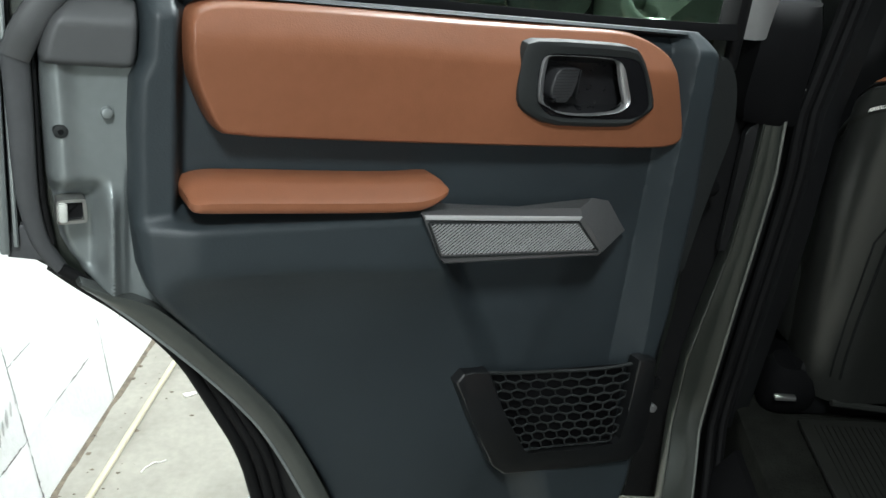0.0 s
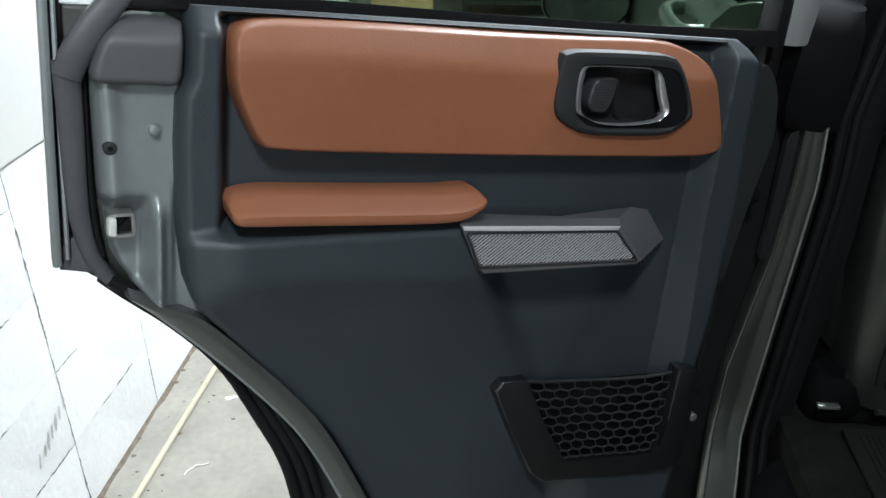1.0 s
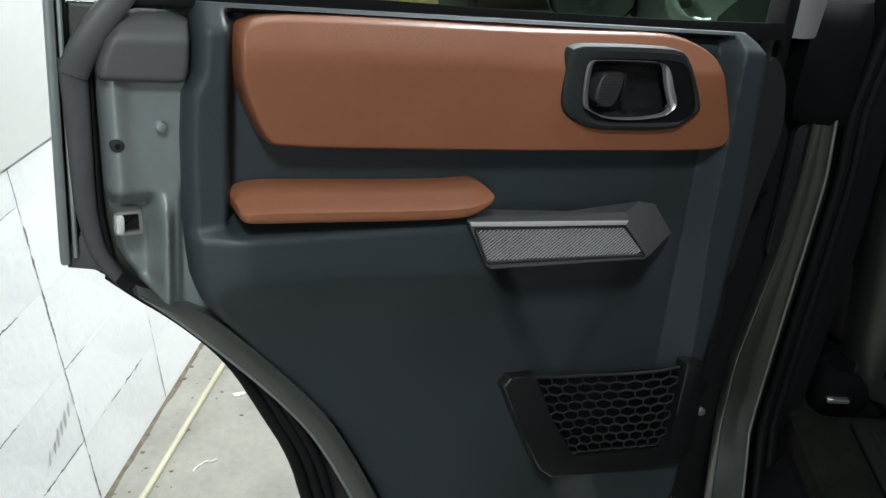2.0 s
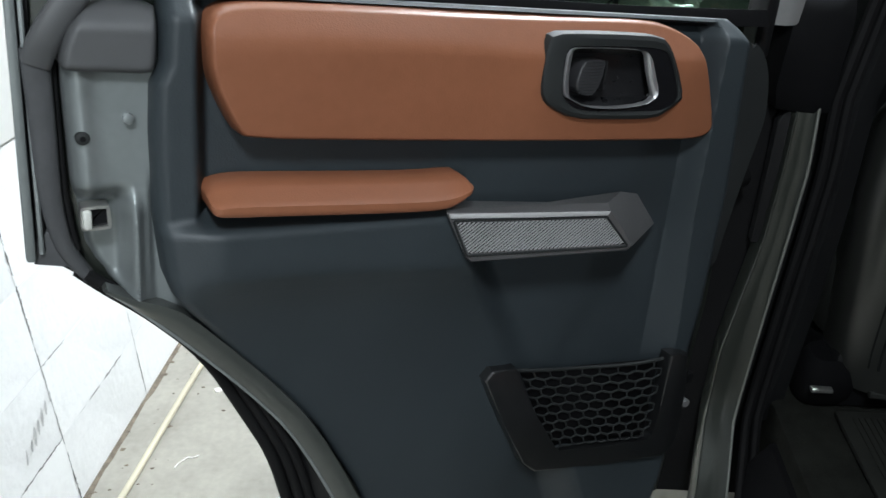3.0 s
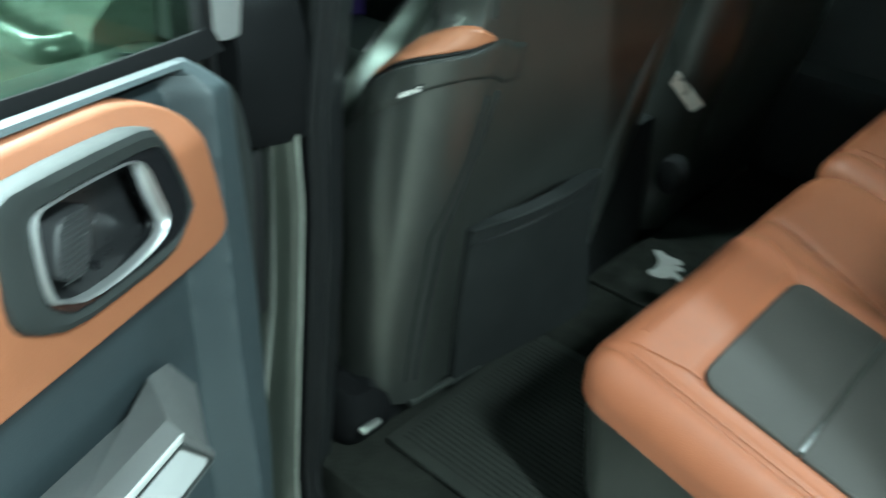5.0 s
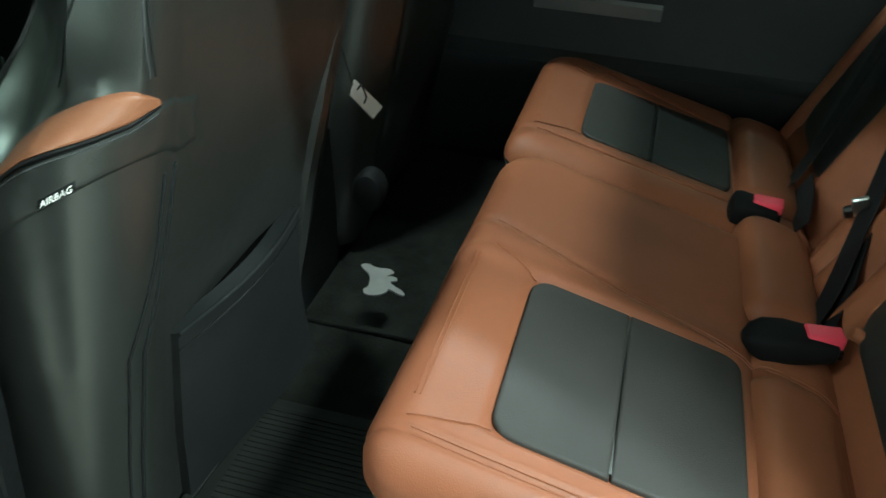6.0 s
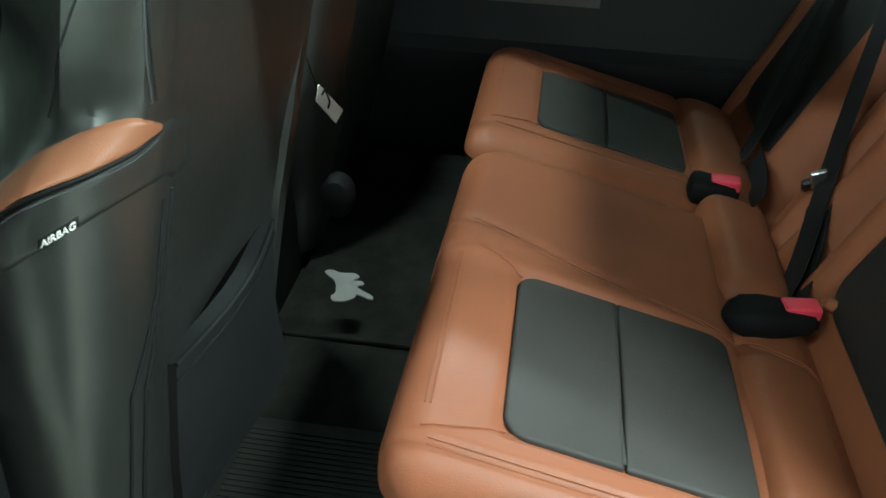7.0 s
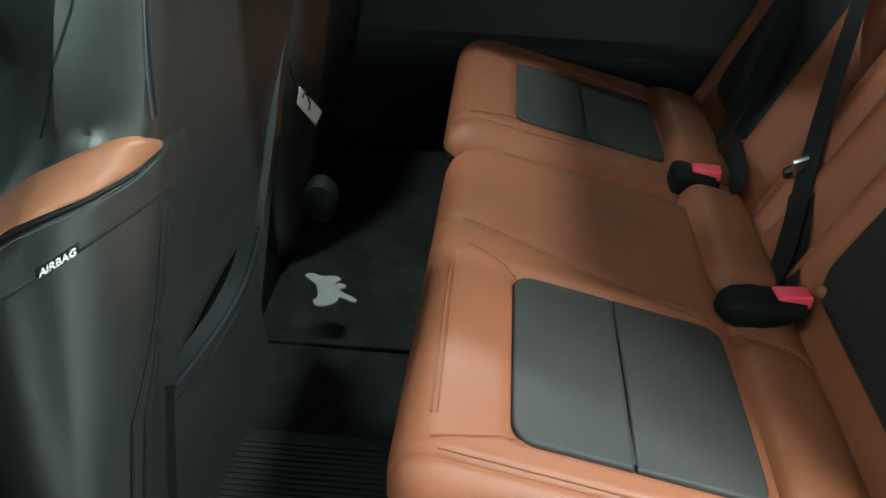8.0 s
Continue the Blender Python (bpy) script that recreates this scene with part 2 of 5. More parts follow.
def box(x0, x1, y0, y1, z0, z1, bevel=0.0, segs=2, into=None):
    bm = into or bmesh.new()
    v = [bm.verts.new((x, y, z)) for x in (x0, x1) for y in (y0, y1) for z in (z0, z1)]
    fs = [bm.faces.new([v[i] for i in q]) for q in ((0, 1, 3, 2), (4, 6, 7, 5), (0, 4, 5, 1), (2, 3, 7, 6), (0, 2, 6, 4), (1, 5, 7, 3))]
    if bevel and into is None:
        bmesh.ops.bevel(bm, geom=bm.edges[:], offset=bevel, segments=segs, affect="EDGES", profile=0.5)
    return bm


def smooth_loop(pts, rounds=2, closed=True):
    """Cuts the corners of a loop of points."""
    for _ in range(rounds):
        out, n = [], len(pts)
        for i in range(n if closed else n - 1):
            a, b = pts[i], pts[(i + 1) % n]
            out += [tuple(p * 0.75 + q * 0.25 for p, q in zip(a, b)), tuple(p * 0.25 + q * 0.75 for p, q in zip(a, b))]
        pts = out if closed else [pts[0]] + out[1:-1] + [pts[-1]]
    return pts


def slab(outline, y0, y1, bevel=0.0, segs=3):
    """An outline in x and z, from depth y0 (front) to y1, with a rounded front rim."""
    bm = bmesh.new()
    front = [bm.verts.new((x, y0, z)) for x, z in outline]
    rear = [bm.verts.new((x, y1, z)) for x, z in outline]
    f = bm.faces.new(front)
    bm.faces.new(rear[::-1])
    n = len(outline)
    for i in range(n):
        bm.faces.new((front[(i + 1) % n], front[i], rear[i], rear[(i + 1) % n]))
    if bevel:
        bmesh.ops.bevel(bm, geom=list(f.edges), offset=bevel, segments=segs, affect="EDGES", profile=0.5)
    return bm


def ring_slab(outer, inner, y0, y1, y0_in=None):
    """A flat frame between two loops of equal count."""
    y0_in = y0 if y0_in is None else y0_in
    n = len(outer)
    rings = [[(x, y1, z) for x, z in outer], [(x, y0, z) for x, z in outer], [(x, y0_in, z) for x, z in inner], [(x, y1, z) for x, z in inner]]
    return loft(rings, caps=False)


def inset_loop(pts, d):
    """A loop drawn in by d towards its middle."""
    n = len(pts)
    area = sum(pts[i][0] * pts[(i + 1) % n][1] - pts[(i + 1) % n][0] * pts[i][1] for i in range(n))
    s = 1 if area > 0 else -1
    out = []
    for i in range(n):
        a, p, b = pts[i - 1], pts[i], pts[(i + 1) % n]
        e = Vector((b[0] - a[0], b[1] - a[1])).normalized()
        out.append((p[0] - e.y * d * s, p[1] + e.x * d * s))
    return out


def ss(x, a, b):
    t = min(1.0, max(0.0, (x - a) / (b - a)))
    return t * t * (3 - 2 * t)


def lerp_table(z, table):
    """table: rows of (z, value), z falling or rising."""
    if table[0][0] > table[-1][0]:
        table = table[::-1]
    if z <= table[0][0]:
        return table[0][1]
    for (a, p), (b, q) in zip(table, table[1:]):
        if z <= b:
            return p + (q - p) * (z - a) / (b - a)
    return table[-1][1]


def curve_table(x, table):
    """Like lerp_table, but smooth through the rows."""
    if x <= table[0][0] or x >= table[-1][0]:
        return lerp_table(x, table)
    i = max(k for k in range(len(table) - 1) if table[k][0] <= x)

    def slope(k):
        a, b = table[max(0, k - 1)], table[min(len(table) - 1, k + 1)]
        return (b[1] - a[1]) / (b[0] - a[0])
    (x0, y0), (x1, y1) = table[i], table[i + 1]
    w = x1 - x0
    t = (x - x0) / w
    return (2 * t ** 3 - 3 * t * t + 1) * y0 + (t ** 3 - 2 * t * t + t) * w * slope(i) + (3 * t * t - 2 * t ** 3) * y1 + (t ** 3 - t * t) * w * slope(i + 1)


def span(outline, z):
    """Least and greatest x of an outline at height z."""
    xs = []
    n = len(outline)
    for i in range(n):
        (x0, z0), (x1, z1) = outline[i], outline[(i + 1) % n]
        if (z0 - z) * (z1 - z) <= 0 and z0 != z1:
            xs.append(x0 + (x1 - x0) * (z - z0) / (z1 - z0))
    return (min(xs), max(xs)) if xs else (0, 0)


def rim_distance(outline, x, z):
    best, p, n = 9.0, Vector((x, z)), len(outline)
    for i in range(n):
        a, b = Vector(outline[i]), Vector(outline[(i + 1) % n])
        e = b - a
        t = max(0, min(1, (p - a).dot(e) / max(1e-12, e.length_squared)))
        best = min(best, (a + e * t - p).length)
    return best


def cushion_sheet(outline, height, nu, nv, back):
    """A padded face over an outline in x and z: height(x, z, distance to the rim) gives how far it stands out."""
    zs = [z for _, z in outline]
    z0, z1 = min(zs) + 1e-5, max(zs) - 1e-5

    def fn(u, v):
        v = 0.5 - 0.5 * math.cos(math.pi * v) if nv > 12 else v
        u = 0.5 - 0.5 * math.cos(math.pi * u) if nu > 12 else u
        z = z0 + (z1 - z0) * v
        a, b = span(outline, z)
        x = a + (b - a) * u
        d = 0.0 if u in (0, 1) or v in (0, 1) else rim_distance(outline, x, z)
        return (x, -height(x, z, d), z)

    return sheet(nu, nv, fn, (0, back, 0))


def disc(cx, cz, r, y0, y1, segs=20, bevel=0.0):
    return slab([(cx + r * math.cos(2 * math.pi * k / segs), cz + r * math.sin(2 * math.pi * k / segs)) for k in range(segs)], y0, y1, bevel, 2)


# ---------------------------------------------------------------- garage
X_WALL = -0.937
FLOOR_Z, CEIL_Z = 0.0, 2.9
Y_BACK, Y_FRONT, X_RIGHT = -8.6, 8.0, 5.6

floor_ob = tagged(part("floor", box(X_WALL - 0.2, X_RIGHT + 0.2, Y_BACK - 0.2, Y_FRONT + 0.2, -0.15, 0.0), M_CONCRETE),
                  "dusty pale grey concrete garage floor", "floor", kind="structure")
tagged(part("ceiling", box(X_WALL - 0.2, X_RIGHT + 0.2, Y_BACK - 0.2, Y_FRONT + 0.2, CEIL_Z, CEIL_Z + 0.12), M_CEILING),
       "plain unseen garage ceiling, darkened to cut bounced light", "ceiling", kind="structure")
tagged(part("wall_north", box(X_WALL - 0.2, X_RIGHT + 0.2, Y_FRONT, Y_FRONT + 0.2, 0, CEIL_Z), M_WALL), "white painted garage end wall", "wall", kind="structure")
tagged(part("wall_south", box(X_WALL - 0.2, X_RIGHT + 0.2, Y_BACK - 0.2, Y_BACK, 0, CEIL_Z), M_WALL), "white painted garage wall", "wall", kind="structure")
tagged(part("wall_east", box(X_RIGHT, X_RIGHT + 0.2, Y_BACK, Y_FRONT, 0, CEIL_Z), M_WALL_DIMMED), "unseen garage wall, darkened to cut bounced light", "wall", kind="structure")
Y_WHITE = 1.258    # where the white block wall begins; the unseen stretch before it is darkened
# added dark stretch of wall, unseen, that keeps bounced light off the seats
tagged(part("wall_southwest", box(X_WALL - 0.2, X_WALL + 0.006, Y_BACK, Y_WHITE - 0.003, 0, CEIL_Z), M_WALL_DIMMED), "unseen garage wall, darkened to cut bounced light", "wall", kind="structure")
wall_west = tagged(part("wall_west", box(X_WALL - 0.2, X_WALL - 0.0020, Y_WHITE, Y_FRONT, 0, CEIL_Z), M_MORTAR),
                   "white painted concrete block wall, stack bonded and chipped", "wall", kind="structure")


def added_ceiling_light(lx, ly, lz, long):
    th = empty("added_ceiling_light", pose(lx, ly, lz), "added unseen fluorescent ceiling light with a glowing diffuser", "ceiling light", "garage ceiling lights")
    part("housing", box(-0.14, 0.14, -long / 2 - 0.05, long / 2 + 0.05, 0.005, CEIL_Z - lz, 0.01), M_ENAMEL, th)
    part("diffuser", box(-0.11, 0.11, -long / 2 - 0.02, long / 2 + 0.02, -0.008, 0.004, 0.003), M_LAMP, th, "glowing white diffuser")


# a fixture for each added light, all out of view
for lx, ly, lz, watts, long in LAMPS:
    added_ceiling_light(lx, ly, lz, long)

# ---------------------------------------------------------------- rear door, swung open
DOOR = Matrix(((0.84574, -0.52433, 0.09900, -0.17405), (0.50858, 0.84824, 0.14775, 1.00541), (-0.16145, -0.07460, 0.98406, 1.21300), (0, 0, 0, 1)))
door = empty("rear_door", DOOR, "open rear car door with brown leather and slate grey trim", "car door")

PANEL_LEFT = [(0.150, -0.070), (0.103, -0.072), (0.067, -0.074), (0.048, -0.083), (0.002, -0.085), (-0.085, -0.083), (-0.112, -0.080), (-0.145, -0.076), (-0.165, -0.069),
              (-0.191, -0.051), (-0.224, -0.023), (-0.300, 0.042), (-0.378, 0.105), (-0.478, 0.161), (-0.62, 0.225)]
PANEL_RIGHT = [(0.150, 0.648), (0.136, 0.658), (0.122, 0.674), (0.102, 0.684), (0.003, 0.692), (-0.095, 0.700), (-0.272, 0.700), (-0.356, 0.692), (-0.436, 0.692), (-0.573, 0.690), (-0.62, 0.680)]


def lower_edge(z):
    return lerp_table(z, [(-0.085, 0.236), (-0.168, 0.279), (-0.307, 0.360), (-0.47, 0.436), (-0.62, 0.50)])


def panel_height(x, z):
    """How far the moulded trim stands out from the door's plane."""
    low = ss(x, -0.047, -0.026) * (1 - max(0.0, min(1.0, (x - 0.611) / (0.014 + 0.018 * ss(-z, 0.08, 0.34)))))
    under = ss(-z, 0.082, 0.094) * (1 - ss(x, lower_edge(z) - 0.012, lower_edge(z) + 0.046))
    low *= 1 - under
    low *= (1 - ss(z, 0.122, 0.130)) * (1 - ss(-z, 0.455, 0.515))
    h = -0.036 * low
    # lower bulge, turned in below its crease
    crease = -0.146 - 0.012 * ss(x, 0.05, 0.28) - 0.012 * ss(-x, 0.03, 0.08)
    bulge = under * ss(x, -0.085, -0.02)
    fall = 0.5 * (crease - z + math.sqrt((crease - z) ** 2 + 0.00005))
    h += 0.008 * under * ss(-z, 0.085, 0.10) + 0.016 * bulge
    h -= 0.038 * bulge * (1 - math.exp(-fall / 0.05)) + under * 0.035 * max(0.0, crease - 0.02 - z) / 0.45
    # the top rolls back to the window
    h -= 1.15 * max(0.0, z - 0.113) + 0.004 * ss(z, 0.106, 0.116)
    return h


def panel_point(u, v):
    z = -0.62 + (0.133 + 0.62) * v
    a, b = lerp_table(z, PANEL_LEFT), lerp_table(z, PANEL_RIGHT)
    x = a + (b - a) * u
    h = panel_height(x, z)
    h -= 0.022 * (1 - 0.72 * ss(-z, 0.16, 0.26)) * (1 - math.sqrt(max(0.0, 1 - (1 - min(1.0, (x - a) / 0.014)) ** 2)))
    h -= 0.05 * (1 - math.sqrt(max(0.0, 1 - (1 - min(1.0, (b - x) / 0.030)) ** 2)))
    return (x, -h, z)


part("trim_panel", sheet(340, 230, panel_point, (0, 0.03, 0)), M_TRIM, door, "moulded slate grey plastic door card")

INSERT = smooth_loop([(-0.001, 0.126), (0.067, 0.128), (0.166, 0.128), (0.262, 0.127), (0.383, 0.128), (0.484, 0.130), (0.525, 0.127), (0.560, 0.116), (0.578, 0.104), (0.582, 0.096),
                      (0.601, 0.060), (0.624, 0.012), (0.629, -0.008), (0.612, -0.020), (0.570, -0.022), (0.361, -0.018), (0.139, -0.011), (0.007, -0.006), (-0.006, 0.003),
                      (-0.022, 0.034), (-0.032, 0.062), (-0.035, 0.094), (-0.033, 0.110), (-0.022, 0.120)], 1)
BEZEL = smooth_loop([(0.337, 0.058), (0.3375, 0.098), (0.346, 0.1125), (0.390, 0.1142), (0.450, 0.1147), (0.505, 0.1135), (0.522, 0.1010), (0.540, 0.074), (0.556, 0.041), (0.552, 0.033),
                     (0.532, 0.0195), (0.514, 0.0112), (0.455, 0.0112), (0.390, 0.0130), (0.355, 0.0270), (0.342, 0.0385)], 1)
CUP = smooth_loop([(0.366, 0.050), (0.363, 0.082), (0.368, 0.096), (0.382, 0.099), (0.440, 0.100), (0.503, 0.099), (0.518, 0.093), (0.530, 0.076), (0.545, 0.044), (0.543, 0.033),
                   (0.532, 0.026), (0.516, 0.022), (0.460, 0.022), (0.396, 0.023), (0.378, 0.032), (0.369, 0.041)], 1)


def insert_height(x, z, d):
    h = 0.010 - 0.024 * (1 - math.sqrt(max(0.0, 1 - (1 - min(1.0, d / 0.006)) ** 2)))
    e = z - (0.097 - 0.012 * ss(x, 0.0, 0.45))
    h -= 0.62 * (0.5 * (e + math.sqrt(e * e + 0.000040))) + 0.10 * max(0.0, 0.085 - z)
    if 0.338 < x < 0.56 and 0.010 < z < 0.112:
        a, b = span(BEZEL, z)
        if a < x < b and rim_distance(BEZEL, x, z) > 0.0055:
            h -= 0.05
    return h


part("upper_pad", cushion_sheet(INSERT, insert_height, 210, 84, 0.02), M_LEATHER, door, "stitched brown leather door insert")

ARMREST = smooth_loop([(-0.037, -0.064), (-0.038, -0.052), (-0.016, -0.0445), (0.020, -0.045), (0.120, -0.049), (0.205, -0.0515), (0.244, -0.0495), (0.2535, -0.0505), (0.257, -0.0585), (0.247, -0.068),
                       (0.232, -0.079), (0.212, -0.084), (0.132, -0.082), (0.020, -0.077), (-0.014, -0.0760), (-0.034, -0.0740)], 2)


def armrest():
    """A soft bar of two facets: a top that slopes back and an upright front."""
    swapped = [(z, x) for x, z in ARMREST]
    x0, x1 = min(p[0] for p in ARMREST) + 1e-4, max(p[0] for p in ARMREST) - 1e-4
    rings = []
    for i in range(61):
        x = x0 + (x1 - x0) * (0.5 - 0.5 * math.cos(math.pi * i / 60))
        zb, zt = span(swapped, x)
        d = min(x - x0, x1 - x)
        k = math.sqrt(max(0.0, 1 - (1 - min(1.0, d / 0.010)) ** 2))
        full = 0.016 + 0.017 * k
        prof = [(-0.030, zt), (-0.006, zt)]
        for q in range(1, 15):
            t = q / 14
            e = t / 0.56 - 1
            rise = min(1.0, 1 + 0.5 * (e - math.sqrt(e * e + 0.005)) * 0.97 + 0.03)
            turn = math.sqrt(max(0.0, 1 - max(0.0, (t - 0.76) / 0.24) ** 2))
            prof.append((0.002 + (full - 0.002) * rise * (0.72 + 0.28 * turn), zt + (zb - zt) * t))
        prof.append((-0.030, zb))
        rings.append([(x, -h, z) for h, z in prof])
    return loft(rings)


part("armrest", armrest(), M_LEATHER, door, "padded brown leather armrest")

# grab handle: a bar that comes out of the card and turns back into it
GRAB_FRONT = [(x, -0.036, z) for x, z in ((0.217, -0.083), (0.247, -0.137), (0.256, -0.144), (0.484, -0.150), (0.491, -0.145), (0.468, -0.118), (0.446, -0.095), (0.330, -0.089))]
GRAB_MID = [(x, -0.022, z) for x, z in ((0.224, -0.083), (0.253, -0.143), (0.262, -0.151), (0.496, -0.158), (0.506, -0.151), (0.486, -0.112), (0.453, -0.090), (0.335, -0.085))]
GRAB_REAR = [(x, 0.022, z) for x, z in ((0.266, -0.090), (0.276, -0.158), (0.288, -0.165), (0.545, -0.168), (0.577, -0.142), (0.537, -0.097), (0.508, -0.092), (0.478, -0.106))]
grab_bm = loft([GRAB_REAR, GRAB_MID, GRAB_FRONT])
bmesh.ops.bevel(grab_bm, geom=[e for e in grab_bm.edges if e.calc_face_angle(0) > 0.35], offset=0.007, segments=5, affect="EDGES", profile=0.5)
grab = part("grab_handle", grab_bm, M_GRAB, door, "satin grey grab handle")
part("handle_lip", slab([(0.2195, -0.0838), (0.330, -0.0898), (0.446, -0.0958), (0.4425, -0.1010), (0.330, -0.0952), (0.2225, -0.0892)], -0.0382, -0.030, 0.0012, 2), M_LIP, grab, "bright satin upper lip")


def grille():
    """Ribs slanting across the face of the grab handle."""
    bm = bmesh.new()
    quad = [(0.2305, -0.095), (0.250, -0.1335), (0.479, -0.1425), (0.440, -0.1055)]
    k = -0.36
    while k < 0.20:
        pts = []
        for i in range(4):
            (x0, z0), (x1, z1) = quad[i], quad[(i + 1) % 4]
            f0, f1 = z0 - 0.75 * (x0 - 0.35) - k, z1 - 0.75 * (x1 - 0.35) - k
            if f0 * f1 < 0:
                t = f0 / (f0 - f1)
                pts.append((x0 + (x1 - x0) * t, z0 + (z1 - z0) * t))
        if len(pts) == 2:
            (xa, za), (xb, zb) = pts
            d = Vector((xb - xa, zb - za))
            if d.length > 0.004:
                w = Vector((-d.y, d.x)).normalized() * 0.0012
                lo = [bm.verts.new((xa + s * w.x, -0.0364, za + s * w.y)) for s in (-1, 1)] + [bm.verts.new((xb + s * w.x, -0.0364, zb + s * w.y)) for s in (1, -1)]
                hi = [bm.verts.new((xa, -0.0378, za)), bm.verts.new((xb, -0.0378, zb))]
                bm.faces.new((lo[0], lo[3], hi[1], hi[0]))
                bm.faces.new((lo[1], hi[0], hi[1], lo[2]))
                bm.faces.new((lo[0], hi[0], lo[1]))
                bm.faces.new((lo[3], lo[2], hi[1]))
        k += 0.0046
    return bm


part("grille_back", slab([(0.2305, -0.095), (0.250, -0.1335), (0.479, -0.1425), (0.440, -0.1055)], -0.0363, -0.034), M_BLACK, grab)
part("grille", grille(), M_SATIN_BRIGHT, grab, "diagonally ribbed silver grille", smooth=False)
FRAME_Q = []
for (ax, az), (bx, bz), (cx, cz) in (((0.442, -0.1025), (0.226, -0.0925), (0.248, -0.1365)), ((0.226, -0.0925), (0.248, -0.1365), (0.484, -0.1455)),
                                     ((0.248, -0.1365), (0.484, -0.1455), (0.442, -0.1025)), ((0.484, -0.1455), (0.442, -0.1025), (0.226, -0.0925))):
    for t, (px, pz) in ((0.006, (ax, az)), (0.002, (ax, az)), (0.002, (cx, cz)), (0.006, (cx, cz))):
        k = t / math.hypot(px - bx, pz - bz)
        FRAME_Q.append((bx + (px - bx) * k, -0.0365, bz + (pz - bz) * k))
part("grille_frame", tube(FRAME_Q, 0.0014, 6, closed=True), M_BEZEL, grab)

# inner handle
bez = part("handle_bezel", loft([[(x, 0.02, z) for x, z in BEZEL], [(x, -0.005, z) for x, z in BEZEL], [(x, -0.0098, z) for x, z in inset_loop(BEZEL, 0.0018)], [(x, -0.0122, z) for x, z in inset_loop(BEZEL, 0.0065)],
                                 [(x, -0.0105, z) for x, z in CUP], [(x, 0.02, z) for x, z in CUP]], caps=False), M_BEZEL, door, "dark plastic handle surround")
part("handle_cup", loft([[(x, -0.0100, z) for x, z in CUP], [(x, 0.002, z) for x, z in inset_loop(CUP, 0.005)], [(x, 0.017, z) for x, z in inset_loop(CUP, 0.013)],
                         [(0.46 + (x - 0.46) * 0.3, 0.019, 0.058 + (z - 0.058) * 0.3) for x, z in CUP], [(0.46 + (x - 0.46) * 0.02, 0.019, 0.058 + (z - 0.058) * 0.02) for x, z in CUP]], caps=False), M_CUP, bez, "dark moulded cup")
RING = smooth_loop([(0.373, 0.046), (0.3705, 0.062), (0.3705, 0.086), (0.374, 0.0945), (0.384, 0.0965), (0.440, 0.0970), (0.478, 0.0955), (0.487, 0.089), (0.497, 0.066), (0.508, 0.045), (0.505, 0.038), (0.493, 0.031),
                    (0.450, 0.0265), (0.405, 0.0280), (0.384, 0.036), (0.376, 0.041)], 1)
ring_r = [0.0044 if x < 0.380 and 0.042 < z < 0.094 else 0.0040 if x > 0.486 and 0.040 < z < 0.092 else 0.0007 for x, z in RING]
for _ in range(1):
    ring_r = [(ring_r[i - 1] + 2 * r + ring_r[(i + 1) % len(ring_r)]) / 4 for i, r in enumerate(ring_r)]


def ring_bar():
    """Bright rim, broad and flat at both ends of the cup, a thread above and below it."""
    n = len(RING)
    rings = []
    for i, (x, z) in enumerate(RING):
        (xa, za), (xb, zb) = RING[i - 1], RING[(i + 1) % n]
        e = Vector((xb - xa, zb - za)).normalized()
        side = Vector((e.y, -e.x))
        if side.dot(Vector((x - 0.44, z - 0.06))) < 0:
            side = -side
        r = ring_r[i]
        rings.append([(x + side.x * r * a, -0.0112 + d, z + side.y * r * a) for a, d in ((1.0, 0.006), (1.0, -0.0008), (0.8, -0.0020), (0.2, -0.0012), (-0.8, 0.0014), (-1.0, 0.0026), (-1.0, 0.008))])
    rings.append(rings[0])
    bm = loft(rings, caps=False)
    bmesh.ops.remove_doubles(bm, verts=bm.verts[:], dist=1e-6)
    return bm


part("gloss_plate", ring_slab(inset_loop(CUP, 0.0008), inset_loop(RING, -0.001), -0.0098, 0.004), M_GLOSS, bez, "gloss black plate round the cup")
part("handle_ring", ring_bar(), M_RING, bez, "satin chrome trim ring")
LEVER = smooth_loop([(0.3905, 0.0465), (0.3890, 0.0620), (0.3960, 0.0780), (0.3995, 0.0818), (0.4240, 0.0824), (0.4285, 0.0815), (0.4280, 0.0720), (0.4190, 0.0430), (0.4150, 0.0400), (0.4050, 0.0400)], 1)
lever = part("release_lever", slab(LEVER, -0.006, 0.016, 0.003), M_LEVER, bez, "knurled dark release lever")
rib_bm = bmesh.new()
for i in range(11):
    z = 0.043 + i * 0.0036
    tube([(0.393 + 0.0055 * max(0, i - 5) / 5, -0.0062, z), (0.4155 + 0.0009 * i, -0.0062, z + 0.001)], 0.0006, 5, into=rib_bm)
part("knurl", rib_bm, M_BEZEL, lever)
part("screw_cap", disc(0.446, 0.031, 0.0035, 0.006, 0.017, 14, 0.001), M_GLOSS, bez)
part("cup_blade", box(0.4315, 0.4345, -0.002, 0.018, 0.046, 0.080, 0.001), M_BLACK, bez)

# map pocket with its net
NET_OUT = [(0.3243, -0.3394), (0.3346, -0.326), (0.3543, -0.328), (0.3739, -0.3291), (0.3801, -0.3373), (0.4121, -0.4034), (0.4545, -0.4726), (0.4637, -0.4819), (0.5419, -0.4797), (0.6103, -0.4782), (0.619, -0.47), (0.622, -0.42),
           (0.6205, -0.3341), (0.638, -0.335), (0.656, -0.339), (0.664, -0.4), (0.67, -0.47), (0.664, -0.5), (0.644, -0.513), (0.5336, -0.512), (0.4286, -0.5067), (0.4059, -0.4881), (0.3636, -0.4137)]


